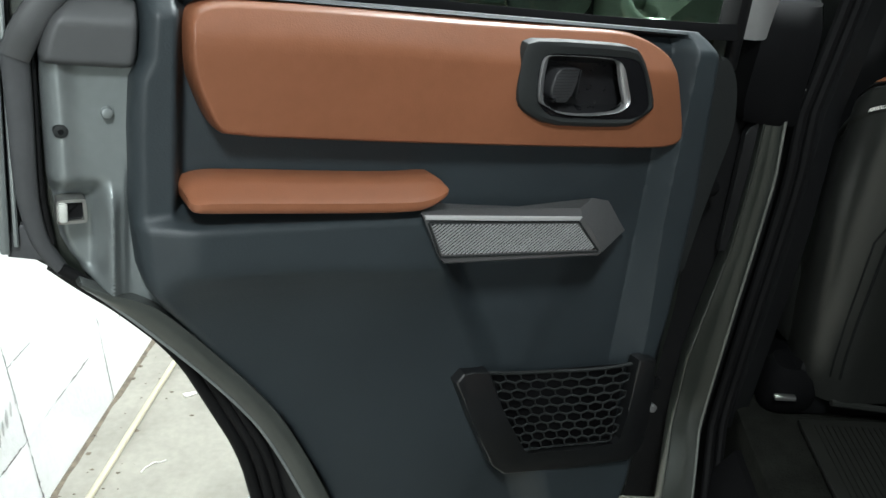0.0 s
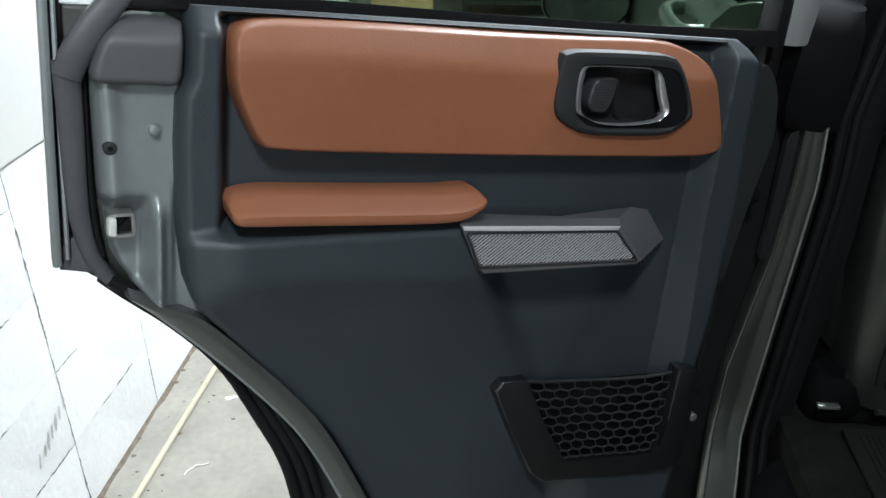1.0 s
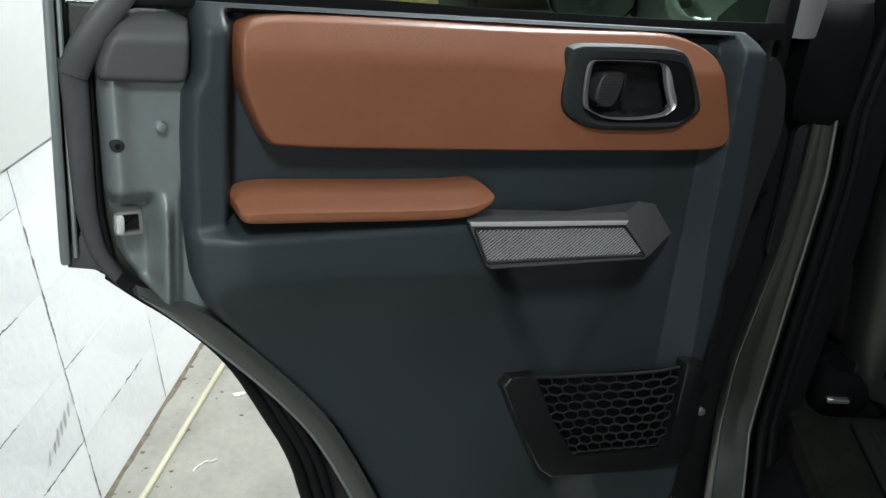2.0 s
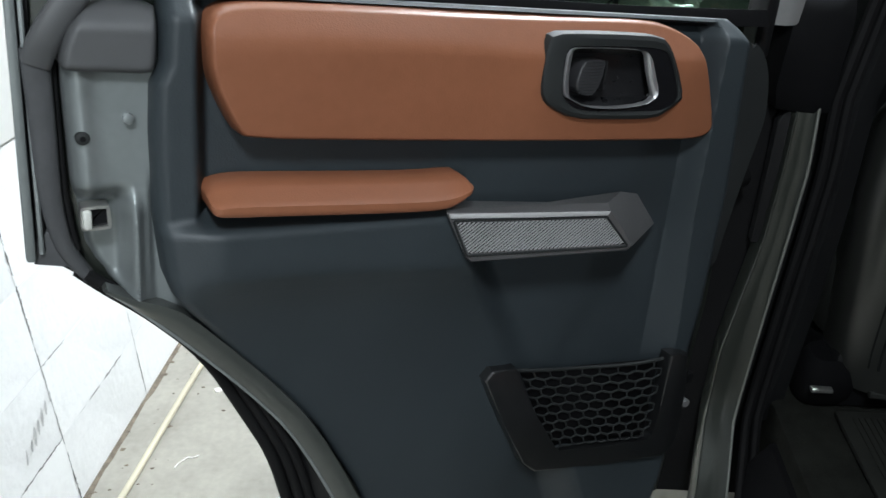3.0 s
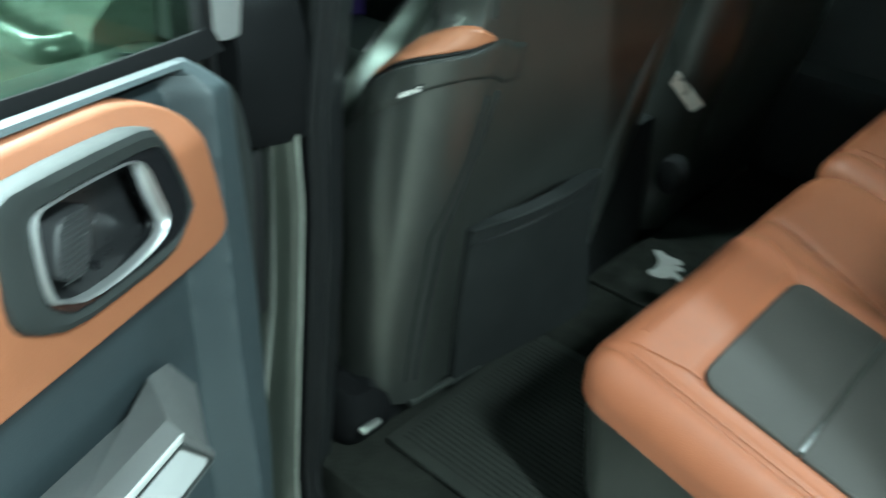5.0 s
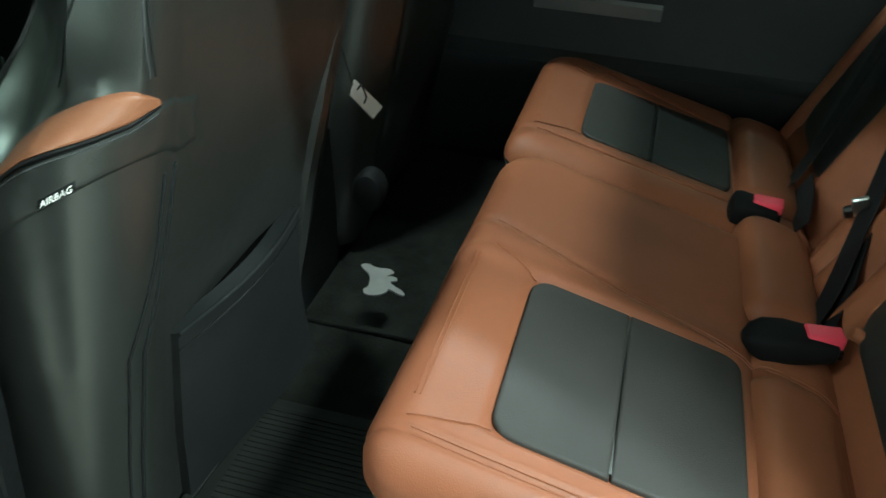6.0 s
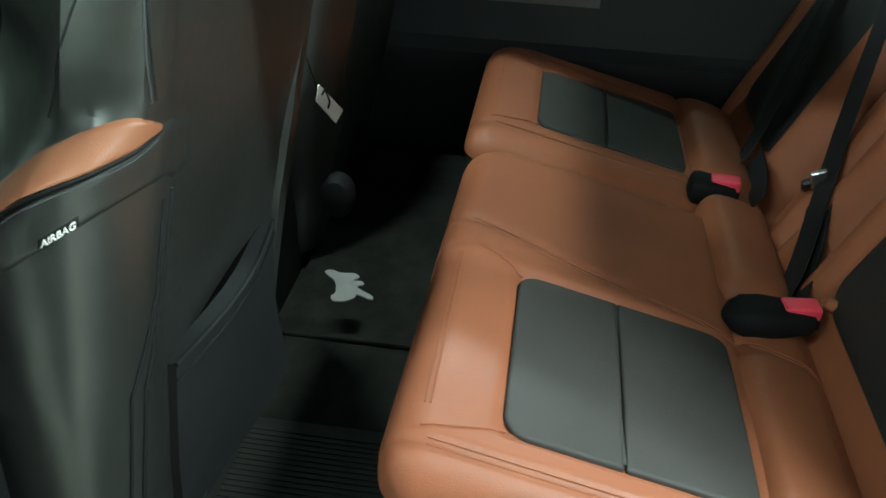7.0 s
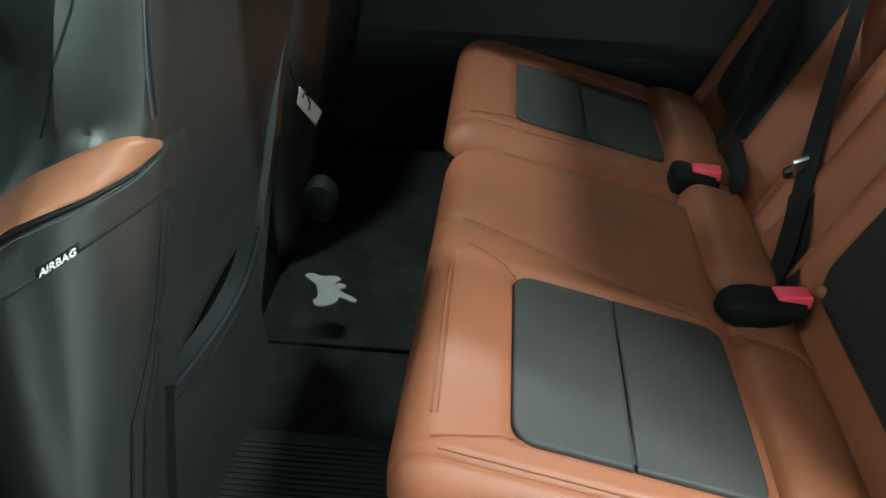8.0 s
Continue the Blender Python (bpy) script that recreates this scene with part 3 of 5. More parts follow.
def pocket_depth(x):
    """The card turns outward towards the hinge, and the pocket with it."""
    return 0.008 - 0.026 * ss(x, 0.46, 0.62)


pocket_bm = slab(NET_OUT, 0.0, 0.022, 0.004, 4)
for v in pocket_bm.verts:
    v.co.y += pocket_depth(v.co.x)
part("pocket_frame", pocket_bm, M_POCKET, door, "black pocket surround")
part("pocket_floor", box(0.45, 0.62, 0.012, 0.044, -0.500, -0.486), M_BLACK, door)


def net():
    """Stretched honeycomb net."""
    bm = bmesh.new()
    quad = [(0.3746, -0.3331), (0.6111, -0.3401), (0.6111, -0.4716), (0.4549, -0.4771)]

    def spot(u, v):
        a = Vector(quad[0]).lerp(Vector(quad[1]), u)
        b = Vector(quad[3]).lerp(Vector(quad[2]), u)
        p = a.lerp(b, v)
        return (p.x, pocket_depth(p.x) + 0.005 + 0.003 * math.sin(math.pi * u) * (1 - v), p.y - 0.012 * math.sin(math.pi * u) * (1 - v))

    cols, rows = 8, 9
    for r in range(rows):
        for c in range(cols):
            off = 0.5 * (r % 2)
            u0 = (c + off) / (cols + 0.5)
            du, dv, v0 = 1 / (cols + 0.5), 1 / rows, (r + 0.5) / rows
            hexa = [(u0, v0 - dv / 3), (u0 + du / 2, v0 - dv * 0.62), (u0 + du, v0 - dv / 3), (u0 + du, v0 + dv / 3), (u0 + du / 2, v0 + dv * 0.62), (u0, v0 + dv / 3)]
            pts = [spot(min(1, max(0, a)), min(1, max(0, b))) for a, b in hexa]
            tube(pts, 0.0015, 5, closed=True, into=bm)
    tube([spot(i / 10, 0) for i in range(11)], 0.0026, 6, into=bm)
    return bm


# black sheet behind the net, put there for the shade inside the pocket
pocket_dark = slab([(0.370, -0.345), (0.618, -0.350), (0.618, -0.478), (0.450, -0.484)], 0.020, 0.0225, 0.001)
for v in pocket_dark.verts:
    v.co.y += pocket_depth(v.co.x)
part("pocket_shade", pocket_dark, M_COVER, door, "black sheet standing in for the shade inside the pocket")
part("net", net(), M_BEZEL, door, "black honeycomb elastic net")

# steel inner shell, seals and window frame
SHELL = [(-0.197, 0.125), (-0.193, -0.136), (-0.157, -0.146), (-0.126, -0.174), (-0.092, -0.203), (-0.031, -0.266), (0.016, -0.352), (0.052, -0.418), (0.076, -0.495), (0.12, -0.66),
         (0.74, -0.66), (0.755, -0.30), (0.74, 0.13)]
part("outer_skin", slab(SHELL, 0.062, 0.13, 0.006), M_PAINT_SHADED, door, "grey green metallic painted door skin")


def shell_point(u, v):
    z = -0.30 + 0.37 * v
    a = lerp_table(z, [(0.07, -0.160), (-0.024, -0.156), (-0.08, -0.154), (-0.12, -0.149), (-0.14, -0.140), (-0.16, -0.126), (-0.188, -0.096), (-0.245, -0.038), (-0.30, 0.014)])
    b = lerp_table(z, PANEL_LEFT) + 0.004
    x = a + (b - a) * u
    h = -0.028
    dish = ss(x, -0.185, -0.150) * (1 - ss(x, -0.116, -0.098)) * (1 - ss(z, -0.075, -0.050)) * ss(z, -0.178, -0.15)
    h -= 0.026 * dish
    h += 0.015 * math.exp(-((x + 0.101) / 0.008) ** 2) * (1 - ss(z, -0.085, -0.055)) + 0.006 * math.exp(-((x - a - 0.015) / 0.010) ** 2) * ss(z, -0.09, -0.06)
    h -= 0.012 * ss(x, -0.088, -0.080) * (1 - ss(z, -0.07, -0.03)) * 0.6
    h -= 0.035 * (1 - math.sqrt(max(0.0, 1 - (1 - min(1.0, (x - a) / 0.014)) ** 2)))
    return (x, -h, z)


shell = part("inner_shell", sheet(44, 90, shell_point, (0, 0.04, 0)), M_PAINT_DULL, door, "grey painted steel door frame")
EDGE = [(-0.149, -0.130), (-0.131, -0.160), (-0.098, -0.188), (-0.040, -0.245), (0.025, -0.315), (0.072, -0.375), (0.127, -0.480), (0.19, -0.62)]


def strip(line, w0, w1, y0, y1, lip=0.006):
    """A rolled band along a line in the door's plane, from w0 to w1 beside it."""
    pts = smooth_loop(line, 2, closed=False)
    rings = []
    for i, p in enumerate(pts):
        a, b = pts[max(0, i - 1)], pts[min(len(pts) - 1, i + 1)]
        e = Vector((b[0] - a[0], b[1] - a[1])).normalized()
        n = Vector((e.y, -e.x))
        ring = []
        for k in range(9):
            t = k / 8
            taper = ss(i / len(pts), -0.05, 0.22)
            w = w0 * taper + (w1 - w0 * taper) * t
            ring.append((p[0] + n.x * w, y0 + (y1 - y0) * t - lip * math.sin(math.pi * t), p[1] + n.y * w))
        ring += [(p[0] + n.x * w1, y1 + 0.02, p[1] + n.y * w1), (p[0] + n.x * w0 * taper, y1 + 0.02, p[1] + n.y * w0 * taper)]
        rings.append(ring)
    return loft(rings)


part("lower_flange", strip(EDGE[1:], -0.027, 0.003, 0.014, 0.026, 0.006), M_FLANGE, door, "painted steel flange along the wheel arch")
# lighter tube paints the highlight on the flange's outer edge
part("flange_glint", tube([(x, 0.024, z) for x, z in smooth_loop(EDGE[1:], 2, closed=False)], 0.0028, 6), M_PAINT_DULL, door)
RUBBER = [(-0.154, -0.151), (-0.126, -0.178), (-0.092, -0.207), (-0.031, -0.269), (0.013, -0.352), (0.048, -0.418), (0.070, -0.495), (0.11, -0.64)]
for k, (r, dx, y) in enumerate(((0.008, 0.007, 0.060), (0.007, 0.022, 0.052), (0.006, 0.034, 0.044))):
    line = [(x + dx * min(1.0, 0.25 + i / 5), y, z) for i, (x, z) in enumerate(smooth_loop(RUBBER, 1, closed=False))]
    part("arch_seal", tube(smooth_loop(line, 1, closed=False), r, 10), M_RUBBER, door, "black rubber door seal")
part("arch_web", loft([[(x + 0.004, 0.066, z), (x + 0.075, 0.030, z + 0.004), (x + 0.075, 0.075, z + 0.004), (x + 0.004, 0.075, z)] for x, z in smooth_loop(RUBBER[2:], 1, closed=False)]), M_BLACK, door)
def band(rows, thick):
    """A soft convex strip; rows: (x, z, half width, depth)."""
    rows = smooth_loop(rows, 2, closed=False)
    rings = []
    for i, (x, z, w, y) in enumerate(rows):
        p, q = rows[max(0, i - 1)], rows[min(len(rows) - 1, i + 1)]
        e = Vector((q[0] - p[0], q[1] - p[1])).normalized()
        n = Vector((e.y, -e.x))
        ring = [(x + n.x * w * t, y - thick * math.sqrt(max(0.0, 1 - t * t)), z + n.y * w * t) for t in [-1 + k / 5 for k in range(11)]]
        rings.append(ring + [(x + n.x * w, y + 0.012, z + n.y * w), (x - n.x * w, y + 0.012, z - n.y * w)])
    return loft(rings)


part("rear_seal", band([(-0.178, 0.075, 0.0125, 0.036), (-0.1755, 0.009, 0.0115, 0.040), (-0.174, -0.066, 0.0105, 0.042), (-0.168, -0.106, 0.009, 0.044), (-0.160, -0.130, 0.008, 0.046), (-0.142, -0.158, 0.006, 0.05)], 0.0055), M_SEAL, door, "grey black rubber door seal")
part("seal_flap", band([(-0.178, 0.060, 0.013, 0.034), (-0.170, 0.083, 0.0135, 0.026), (-0.156, 0.107, 0.0125, 0.024), (-0.140, 0.126, 0.012, 0.026), (-0.115, 0.160, 0.012, 0.030), (-0.095, 0.30, 0.012, 0.034)], 0.005), M_CORNER, door, "soft black rubber flap above the seal")
part("seal_groove", band([(-0.1635, 0.066, 0.003, 0.044), (-0.1625, 0.0, 0.003, 0.047), (-0.160, -0.08, 0.003, 0.048), (-0.152, -0.125, 0.003, 0.049)], 0.002), M_RUBBER, door)
part("rear_flange", box(-0.199, -0.190, 0.040, 0.075, -0.132, 0.52, 0.003), M_PAINT_DULL, door)
part("rear_channel", box(-0.190, -0.180, 0.050, 0.078, -0.13, 0.52, 0.003), M_BLACK, door)
part("channel_lip", tube([(-0.1845, 0.046, -0.125), (-0.186, 0.044, 0.05), (-0.187, 0.044, 0.5)], 0.0024, 6), M_PAINT_DULL, door)
part("corner_gusset", slab([(-0.192, -0.112), (-0.172, -0.10), (-0.155, -0.128), (-0.150, -0.146), (-0.192, -0.138)], 0.05, 0.065, 0.003), M_SEAL, door)

for nm, cx, cz, r, mt in (("grommet", -0.1435, -0.0045, 0.0066, M_BEZEL), ("bolt_head", -0.1025, 0.0135, 0.0054, M_PAINT_DULL)):
    g = part(nm, disc(cx, cz, r, 0.020, 0.032, 20, 0.0018), mt, shell)
    if nm == "grommet":
        part("grommet_hole", disc(cx, cz, 0.0025, 0.0192, 0.022, 12), M_GLOSS, g)
LATCH = smooth_loop([(-0.149, -0.076), (-0.147, -0.074), (-0.125, -0.073), (-0.122, -0.075), (-0.121, -0.095), (-0.123, -0.098), (-0.147, -0.099), (-0.149, -0.097)], 1)
latch = part("latch_plate", ring_slab(LATCH, inset_loop(LATCH, 0.0032), 0.029, 0.05), M_STEEL, shell, "bare steel latch rim")
# black slab in place of the latch's shaded cavity
part("latch_opening", slab(inset_loop(LATCH, 0.0030), 0.0335, 0.045), M_GLOSS, shell, "black slab standing in for the dark latch opening")
part("latch_claw", box(-0.1475, -0.139, 0.024, 0.036, -0.0965, -0.077, 0.003), M_CLAW, shell)

QUARTER = smooth_loop([(-0.160, 0.060), (-0.150, 0.056), (-0.110, 0.056), (-0.082, 0.055), (-0.075, 0.062), (-0.073, 0.100), (-0.073, 0.121), (-0.131, 0.121), (-0.148, 0.102), (-0.157, 0.080)], 1)


def quarter_height(x, z, d):
    return -0.012 - 0.02 * ss(z, 0.095, 0.125) - 0.02 * (1 - math.sqrt(max(0.0, 1 - (1 - min(1.0, d / 0.007)) ** 2)))


part("corner_trim", cushion_sheet(QUARTER, quarter_height, 30, 26, 0.03), M_CORNER, door, "black plastic corner trim")
part("upper_trim", box(-0.15, -0.066, 0.030, 0.06, 0.126, 0.52, 0.006), M_BLACK, door)
part("front_post", box(0.748, 0.772, 0.062, 0.10, 0.08, 0.52, 0.006), M_BLACK, door)
part("top_rail", box(-0.198, 0.772, 0.030, 0.09, 0.50, 0.56, 0.01), M_BLACK, door)
part("waist_seal", loft([[(x, 0.036, z - 0.012), (x, 0.041, z), (x, 0.047, z + 0.009), (x, 0.0505, z + 0.009), (x, 0.0505, z - 0.014)] for x, z in ((-0.07, 0.138), (0.06, 0.1355), (0.30, 0.133), (0.50, 0.133), (0.66, 0.136), (0.73, 0.138))]), M_COVER, door, "black window seal")
pane = part("window_pane", box(-0.10, 0.70, 0.052, 0.057, 0.10, 0.52), M_GLASS, door, "green tinted window glass")
pane.visible_shadow = False

# hinge, check strap and wiring boot between door and pillar
part("door_check", box(0.70, 0.78, 0.075, 0.088, -0.46, -0.44, 0.003), M_BLACK, door)
part("check_arm", tube([(0.662, 0.030, -0.535), (0.676, 0.036, -0.575), (0.694, 0.044, -0.64)], 0.0055, 8), M_STEEL, door, "bare steel check arm")
part("hinge_plate", box(0.682, 0.712, 0.046, 0.052, -0.62, -0.545, 0.002), M_PAINT_DULL, door)
part("hinge", tube([(0.735, 0.07, -0.40), (0.735, 0.07, -0.33)], 0.012, 12), M_BLACK, door)
part("wiring_boot", tube(smooth_loop([(0.70, 0.05, -0.10), (0.74, 0.07, -0.11), (0.79, 0.08, -0.10)], 2, False), 0.018, 12), M_RUBBER, door)

FLAP = smooth_loop([(0.660, 0.100), (0.690, 0.108), (0.711, 0.100), (0.729, 0.081), (0.742, 0.053), (0.751, 0.006), (0.748, -0.022), (0.738, -0.070), (0.724, -0.150), (0.712, -0.250), (0.660, -0.250)], 2)
part("edge_flap", slab(FLAP, 0.026, 0.06, 0.008, 4), M_BEZEL, door, "black rubber flap at the hinge edge")
part("bump_stop", disc(0.705, -0.448, 0.007, 0.01, 0.04, 16, 0.002), M_SATIN, door)

# ---------------------------------------------------------------- car body
suv = empty("suv", pose(0, 0, 0), "dark grey green sport utility vehicle with its rear door open", "car")
XC = 1.29    # the car's middle line
FOOT_X = -0.32    # the foot of the pillar leans outwards as it comes forward


def pillar_foot(z):
    """How far the pillar sweeps out into the sill at its foot."""
    return 0.12 * ss(-z, -0.58, -0.30)


def pillar_ring(z):
    a = lerp_table(z, [(0.30, 0.452), (0.37, 0.454), (0.52, 0.446), (0.65, 0.452), (0.76, 0.470), (0.872, 0.489), (1.0, 0.499), (1.10, 0.502)])
    w = lerp_table(z, [(0.30, 0.060), (0.52, 0.050), (0.65, 0.054), (0.872, 0.036), (1.0, 0.036), (1.10, 0.030)])
    pts = [(a + 0.003, 1.50), (a + 0.001, 1.462), (a + 0.003, 1.456), (a + 0.22 * w, 1.4545), (a + 0.5 * w, 1.4525), (a + 0.8 * w, 1.4505), (a + w, 1.444), (a + w + 0.004, 1.450), (a + w + 0.010, 1.52)]
    f = pillar_foot(z)
    return [(x + FOOT_X * f, y - f, z) for x, y in pts]


part("b_pillar", loft([pillar_ring(0.28 + 0.82 * i / 40) for i in range(41)]), M_PAINT_SHADED, suv, "grey green painted pillar with a rolled flange")


def along_pillar(dx, y, radius, z0=0.30, z1=1.60, flat=1.0):
    pts = []
    for i in range(30):
        z = z0 + (z1 - z0) * i / 29
        b = pillar_ring(min(z, 1.10))[6][0] + max(0.0, z - 1.10) * 0.16
        pts.append((b + dx, y - pillar_foot(z), z))
    return tube(pts, radius, 8, flat)


# pale tube paints the highlight along the pillar's right edge
part("pillar_flange", along_pillar(0.0005, 1.4455, 0.0024, 0.30, 1.095), M_EDGE_GLINT, suv)
part("pillar_flange", tube([(pillar_ring(0.30 + 0.795 * i / 29)[2][0] + 0.001, 1.4552 - pillar_foot(0.30 + 0.795 * i / 29), 0.30 + 0.795 * i / 29) for i in range(30)], 0.0018, 8), M_PAINT_SHADED, suv)
part("pillar_seal", along_pillar(0.024, 1.452, 0.0085), M_RUBBER, suv, "black rubber door seal")
part("pillar_seal", along_pillar(0.045, 1.462, 0.0085), M_RUBBER, suv, "black rubber door seal")
part("pillar_trim", loft([[(pillar_ring(min(z, 1.1))[6][0] + max(0.0, z - 1.1) * 0.16 + dx, y, z) for dx, y in ((0.05, 1.475), (0.062, 1.462), (0.09, 1.470), (0.10, 1.50), (0.10, 1.60), (0.05, 1.60))]
                          for z in (0.50, 0.7, 0.9, 1.1, 1.3, 1.5, 1.68)]), M_BLACK, suv, "black inner pillar trim")
part("pillar_cover", loft([[(x, y + back, z) for x, y in ((0.47 + s, 1.50), (0.475 + s, 1.462), (0.50 + s, 1.447), (0.53 + s, 1.440), (0.552 + s, 1.446), (0.562 + s, 1.47), (0.565 + s, 1.56), (0.47 + s, 1.56))]
                           for z, s, back in ((1.085, 0.004, 0.008), (1.098, 0.0, 0.002), (1.12, -0.003, 0.0), (1.16, 0.0, 0.0), (1.195, 0.006, 0.006), (1.225, 0.014, 0.026), (1.25, 0.02, 0.06))]), M_COVER, suv)
part("pillar_panel", loft([[(x, y, z) for x, y in ((0.425 + s, 1.51), (0.43 + s, 1.485), (0.468 + s, 1.470), (0.486 + s, 1.475), (0.49 + s, 1.56), (0.425 + s, 1.56))]
                           for z, s in ((1.207, 0.004), (1.25, 0.01), (1.45, 0.05), (1.66, 0.10))]), M_SATIN, suv, "grey glossy pillar panel")
# added black box that stands for the shaded gap between door and pillar
part("hinge_gap_fill", box(0.375, 0.60, 1.505, 1.56, 0.28, 1.12), M_RUBBER, suv)
COVER = [(0.478, 0.86), (0.483, 0.97), (0.486, 1.062), (0.492, 1.075), (0.502, 1.083), (0.521, 1.081), (0.526, 1.02), (0.522, 0.92), (0.515, 0.86)]
part("hinge_cover", slab(COVER, 1.470, 1.49, 0.002), M_BLACK, suv, "black plastic hinge cover")
# paler tube stands for the highlight on the cover's upper left edge
part("cover_glint", tube([(x, 1.4695, z) for x, z in COVER[2:6]], 0.0013, 6), M_BEZEL, suv)
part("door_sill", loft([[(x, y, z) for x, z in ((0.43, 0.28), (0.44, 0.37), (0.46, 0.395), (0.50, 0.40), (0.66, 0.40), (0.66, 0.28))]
                        for y in (0.45, 0.8, 1.1, 1.28)]), M_PAINT_SHADED, suv, "painted door sill")
part("scuff_plate", loft([[(x, y, z) for x, z in ((0.505, 0.395), (0.515, 0.45), (0.55, 0.50), (0.62, 0.515), (0.665, 0.50), (0.665, 0.395))] for y in (0.46, 0.9, 1.2, 1.40)]), M_COVER, suv, "black plastic sill cover")
part("front_door_skin", loft([[(x, y, z) for x, z in ((0.37, 0.42), (0.345, 0.62), (0.345, 0.95), (0.349, 1.15), (0.362, 1.225), (0.388, 1.250), (0.42, 1.256), (0.47, 1.256), (0.47, 0.42))]
                              for y in (1.53, 1.8, 2.2, 2.62)]), M_BODY, suv, "grey green painted front door")
fpane = part("front_glass", loft([[(0.43, y, 1.25), (0.56, y, 1.62), (0.565, y, 1.62), (0.435, y, 1.25)] for y in (1.55, 2.45)]), M_GLASS_FRONT, suv)
part("front_waist_strip", loft([[(x, y, z) for x, z in ((0.398, 1.245), (0.402, 1.262), (0.432, 1.268), (0.432, 1.245))] for y in (1.55, 2.45)]), M_RUBBER, suv)
fh = part("front_door_handle", tube(smooth_loop([(0.360, 1.565, 1.203), (0.325, 1.560, 1.203), (0.318, 1.60, 1.203), (0.318, 1.68, 1.203), (0.325, 1.745, 1.203), (0.360, 1.750, 1.203)], 2, False), 0.014, 10, 0.8), M_BODY, suv, "body coloured door handle")
part("front_fender", loft([[(x, y, z) for x, z in ((0.39 + s, 0.40), (0.36 + s, 0.7), (0.37 + s, 0.98), (0.44 + s, 1.08), (0.80 + s, 1.13), (2.0, 1.13), (2.0, 0.40))]
                           for y, s in ((2.62, 0.0), (3.2, 0.01), (3.5, 0.08), (3.62, 0.25))]), M_BODY, suv)
part("windshield_frame", loft([[(0.48, 2.62, 1.10), (0.62, 1.95, 1.66), (0.68, 1.95, 1.68), (0.56, 2.66, 1.12)], [(2.10, 2.62, 1.10), (1.96, 1.95, 1.66), (1.90, 1.95, 1.68), (2.02, 2.66, 1.12)]]), M_GLASS_FRONT, suv)
mirror = part("side_mirror", loft([[(0.235 + 0.115 * k * math.cos(a), y, 1.085 + 0.075 * k * math.sin(a) * (1 if abs(math.sin(a)) < 0.9 else 0.93)) for a in [2 * math.pi * i / 20 for i in range(20)]]
                                   for y, k in ((2.36, 0.96), (2.38, 1.0), (2.44, 0.92), (2.50, 0.45))]), M_GLOSS, suv, "glossy black wing mirror")
part("mirror_glass", loft([[(0.235 + 0.102 * math.cos(a), y, 1.085 + 0.064 * math.sin(a)) for a in [2 * math.pi * i / 20 for i in range(20)]] for y in (2.352, 2.362)]), M_CHROME, mirror)
part("mirror_foot", box(0.33, 0.40, 2.38, 2.44, 1.03, 1.07, 0.01), M_BLACK, mirror)
def roof_rail(side):
    """A side of the roof; its inner edge holds the glass roof."""
    rings = []
    for y in (-0.9, 0.0, 0.20, 0.31, 0.35, 0.39, 0.43, 0.48, 0.55, 1.0, 1.95):
        # unseen outer edge, bent so that its shadow slants across the near cushion
        a = lerp_table(y, [(0.20, 0.600), (0.31, 0.606), (0.39, 0.632), (0.48, 0.684), (0.55, 0.700)])
        pts = ((a, 1.66), (a - 0.004, 1.69), (a + 0.03, 1.725), (0.82, 1.745), (1.085, 1.756), (1.085, 1.705), (a + 0.06, 1.665))
        rings.append([(x if side < 0 else 2 * XC - x, y, z) for x, z in pts])
    return loft(rings)


for side in (-1, 1):
    part("roof_rail", roof_rail(side), M_BODY, suv, "grey green car roof side")
for y0, y1 in ((-0.9, 1.115), (1.45, 1.95)):
    part("roof_panel", loft([[(x, y, z) for x, z in ((1.085, 1.756), (XC, 1.765), (2 * XC - 1.085, 1.756), (2 * XC - 1.085, 1.705), (1.085, 1.705))] for y in (y0, y1)]), M_BODY, suv, "grey green car roof panel")
# unseen pane, sized to let a lit strip fall on the cushions
sun_pane = part("roof_glass", box(1.085, 2 * XC - 1.085, 1.115, 1.45, 1.735, 1.741), M_GLASS, suv, "tinted glass roof panel")
sun_pane.visible_shadow = False
part("rear_quarter", loft([[(x, y, z) for x, z in ((0.37, 0.42), (0.345, 0.62), (0.345, 0.95), (0.40, 1.14), (0.62, 1.67), (0.70, 1.67), (0.60, 1.14), (0.58, 0.42))]
                           for y in (-0.95, -0.3, 0.22)]), M_BODY, suv)
# unseen pillar, its front edge set to shade the rear of the bench
part("c_pillar_trim", loft([[(x, y, z) for x, z in ((0.50, 0.50), (0.50, 1.10), (0.63, 1.66), (0.70, 1.66), (0.64, 1.10), (0.64, 0.50))] for y in (0.22, 0.40)]), M_BLACK, suv)
part("tailgate", box(0.40, 2.18, -1.02, -0.95, 0.45, 1.14, 0.02), M_BODY, suv)
part("rear_glass", box(0.62, 1.96, -0.97, -0.962, 1.12, 1.67), M_GLASS_REAR, suv)
part("floor_pan", box(0.56, 2.02, -0.9, 2.62, 0.30, 0.545, 0.01), M_CARPET, suv, "black carpeted floor")
part("tunnel", loft([[(x, y, z) for x, z in ((XC - 0.20, 0.54), (XC - 0.15, 0.56), (XC - 0.10, 0.572), (XC + 0.10, 0.572), (XC + 0.15, 0.56), (XC + 0.20, 0.54))] for y in (0.9, 1.5, 2.6)]), M_CARPET, suv)

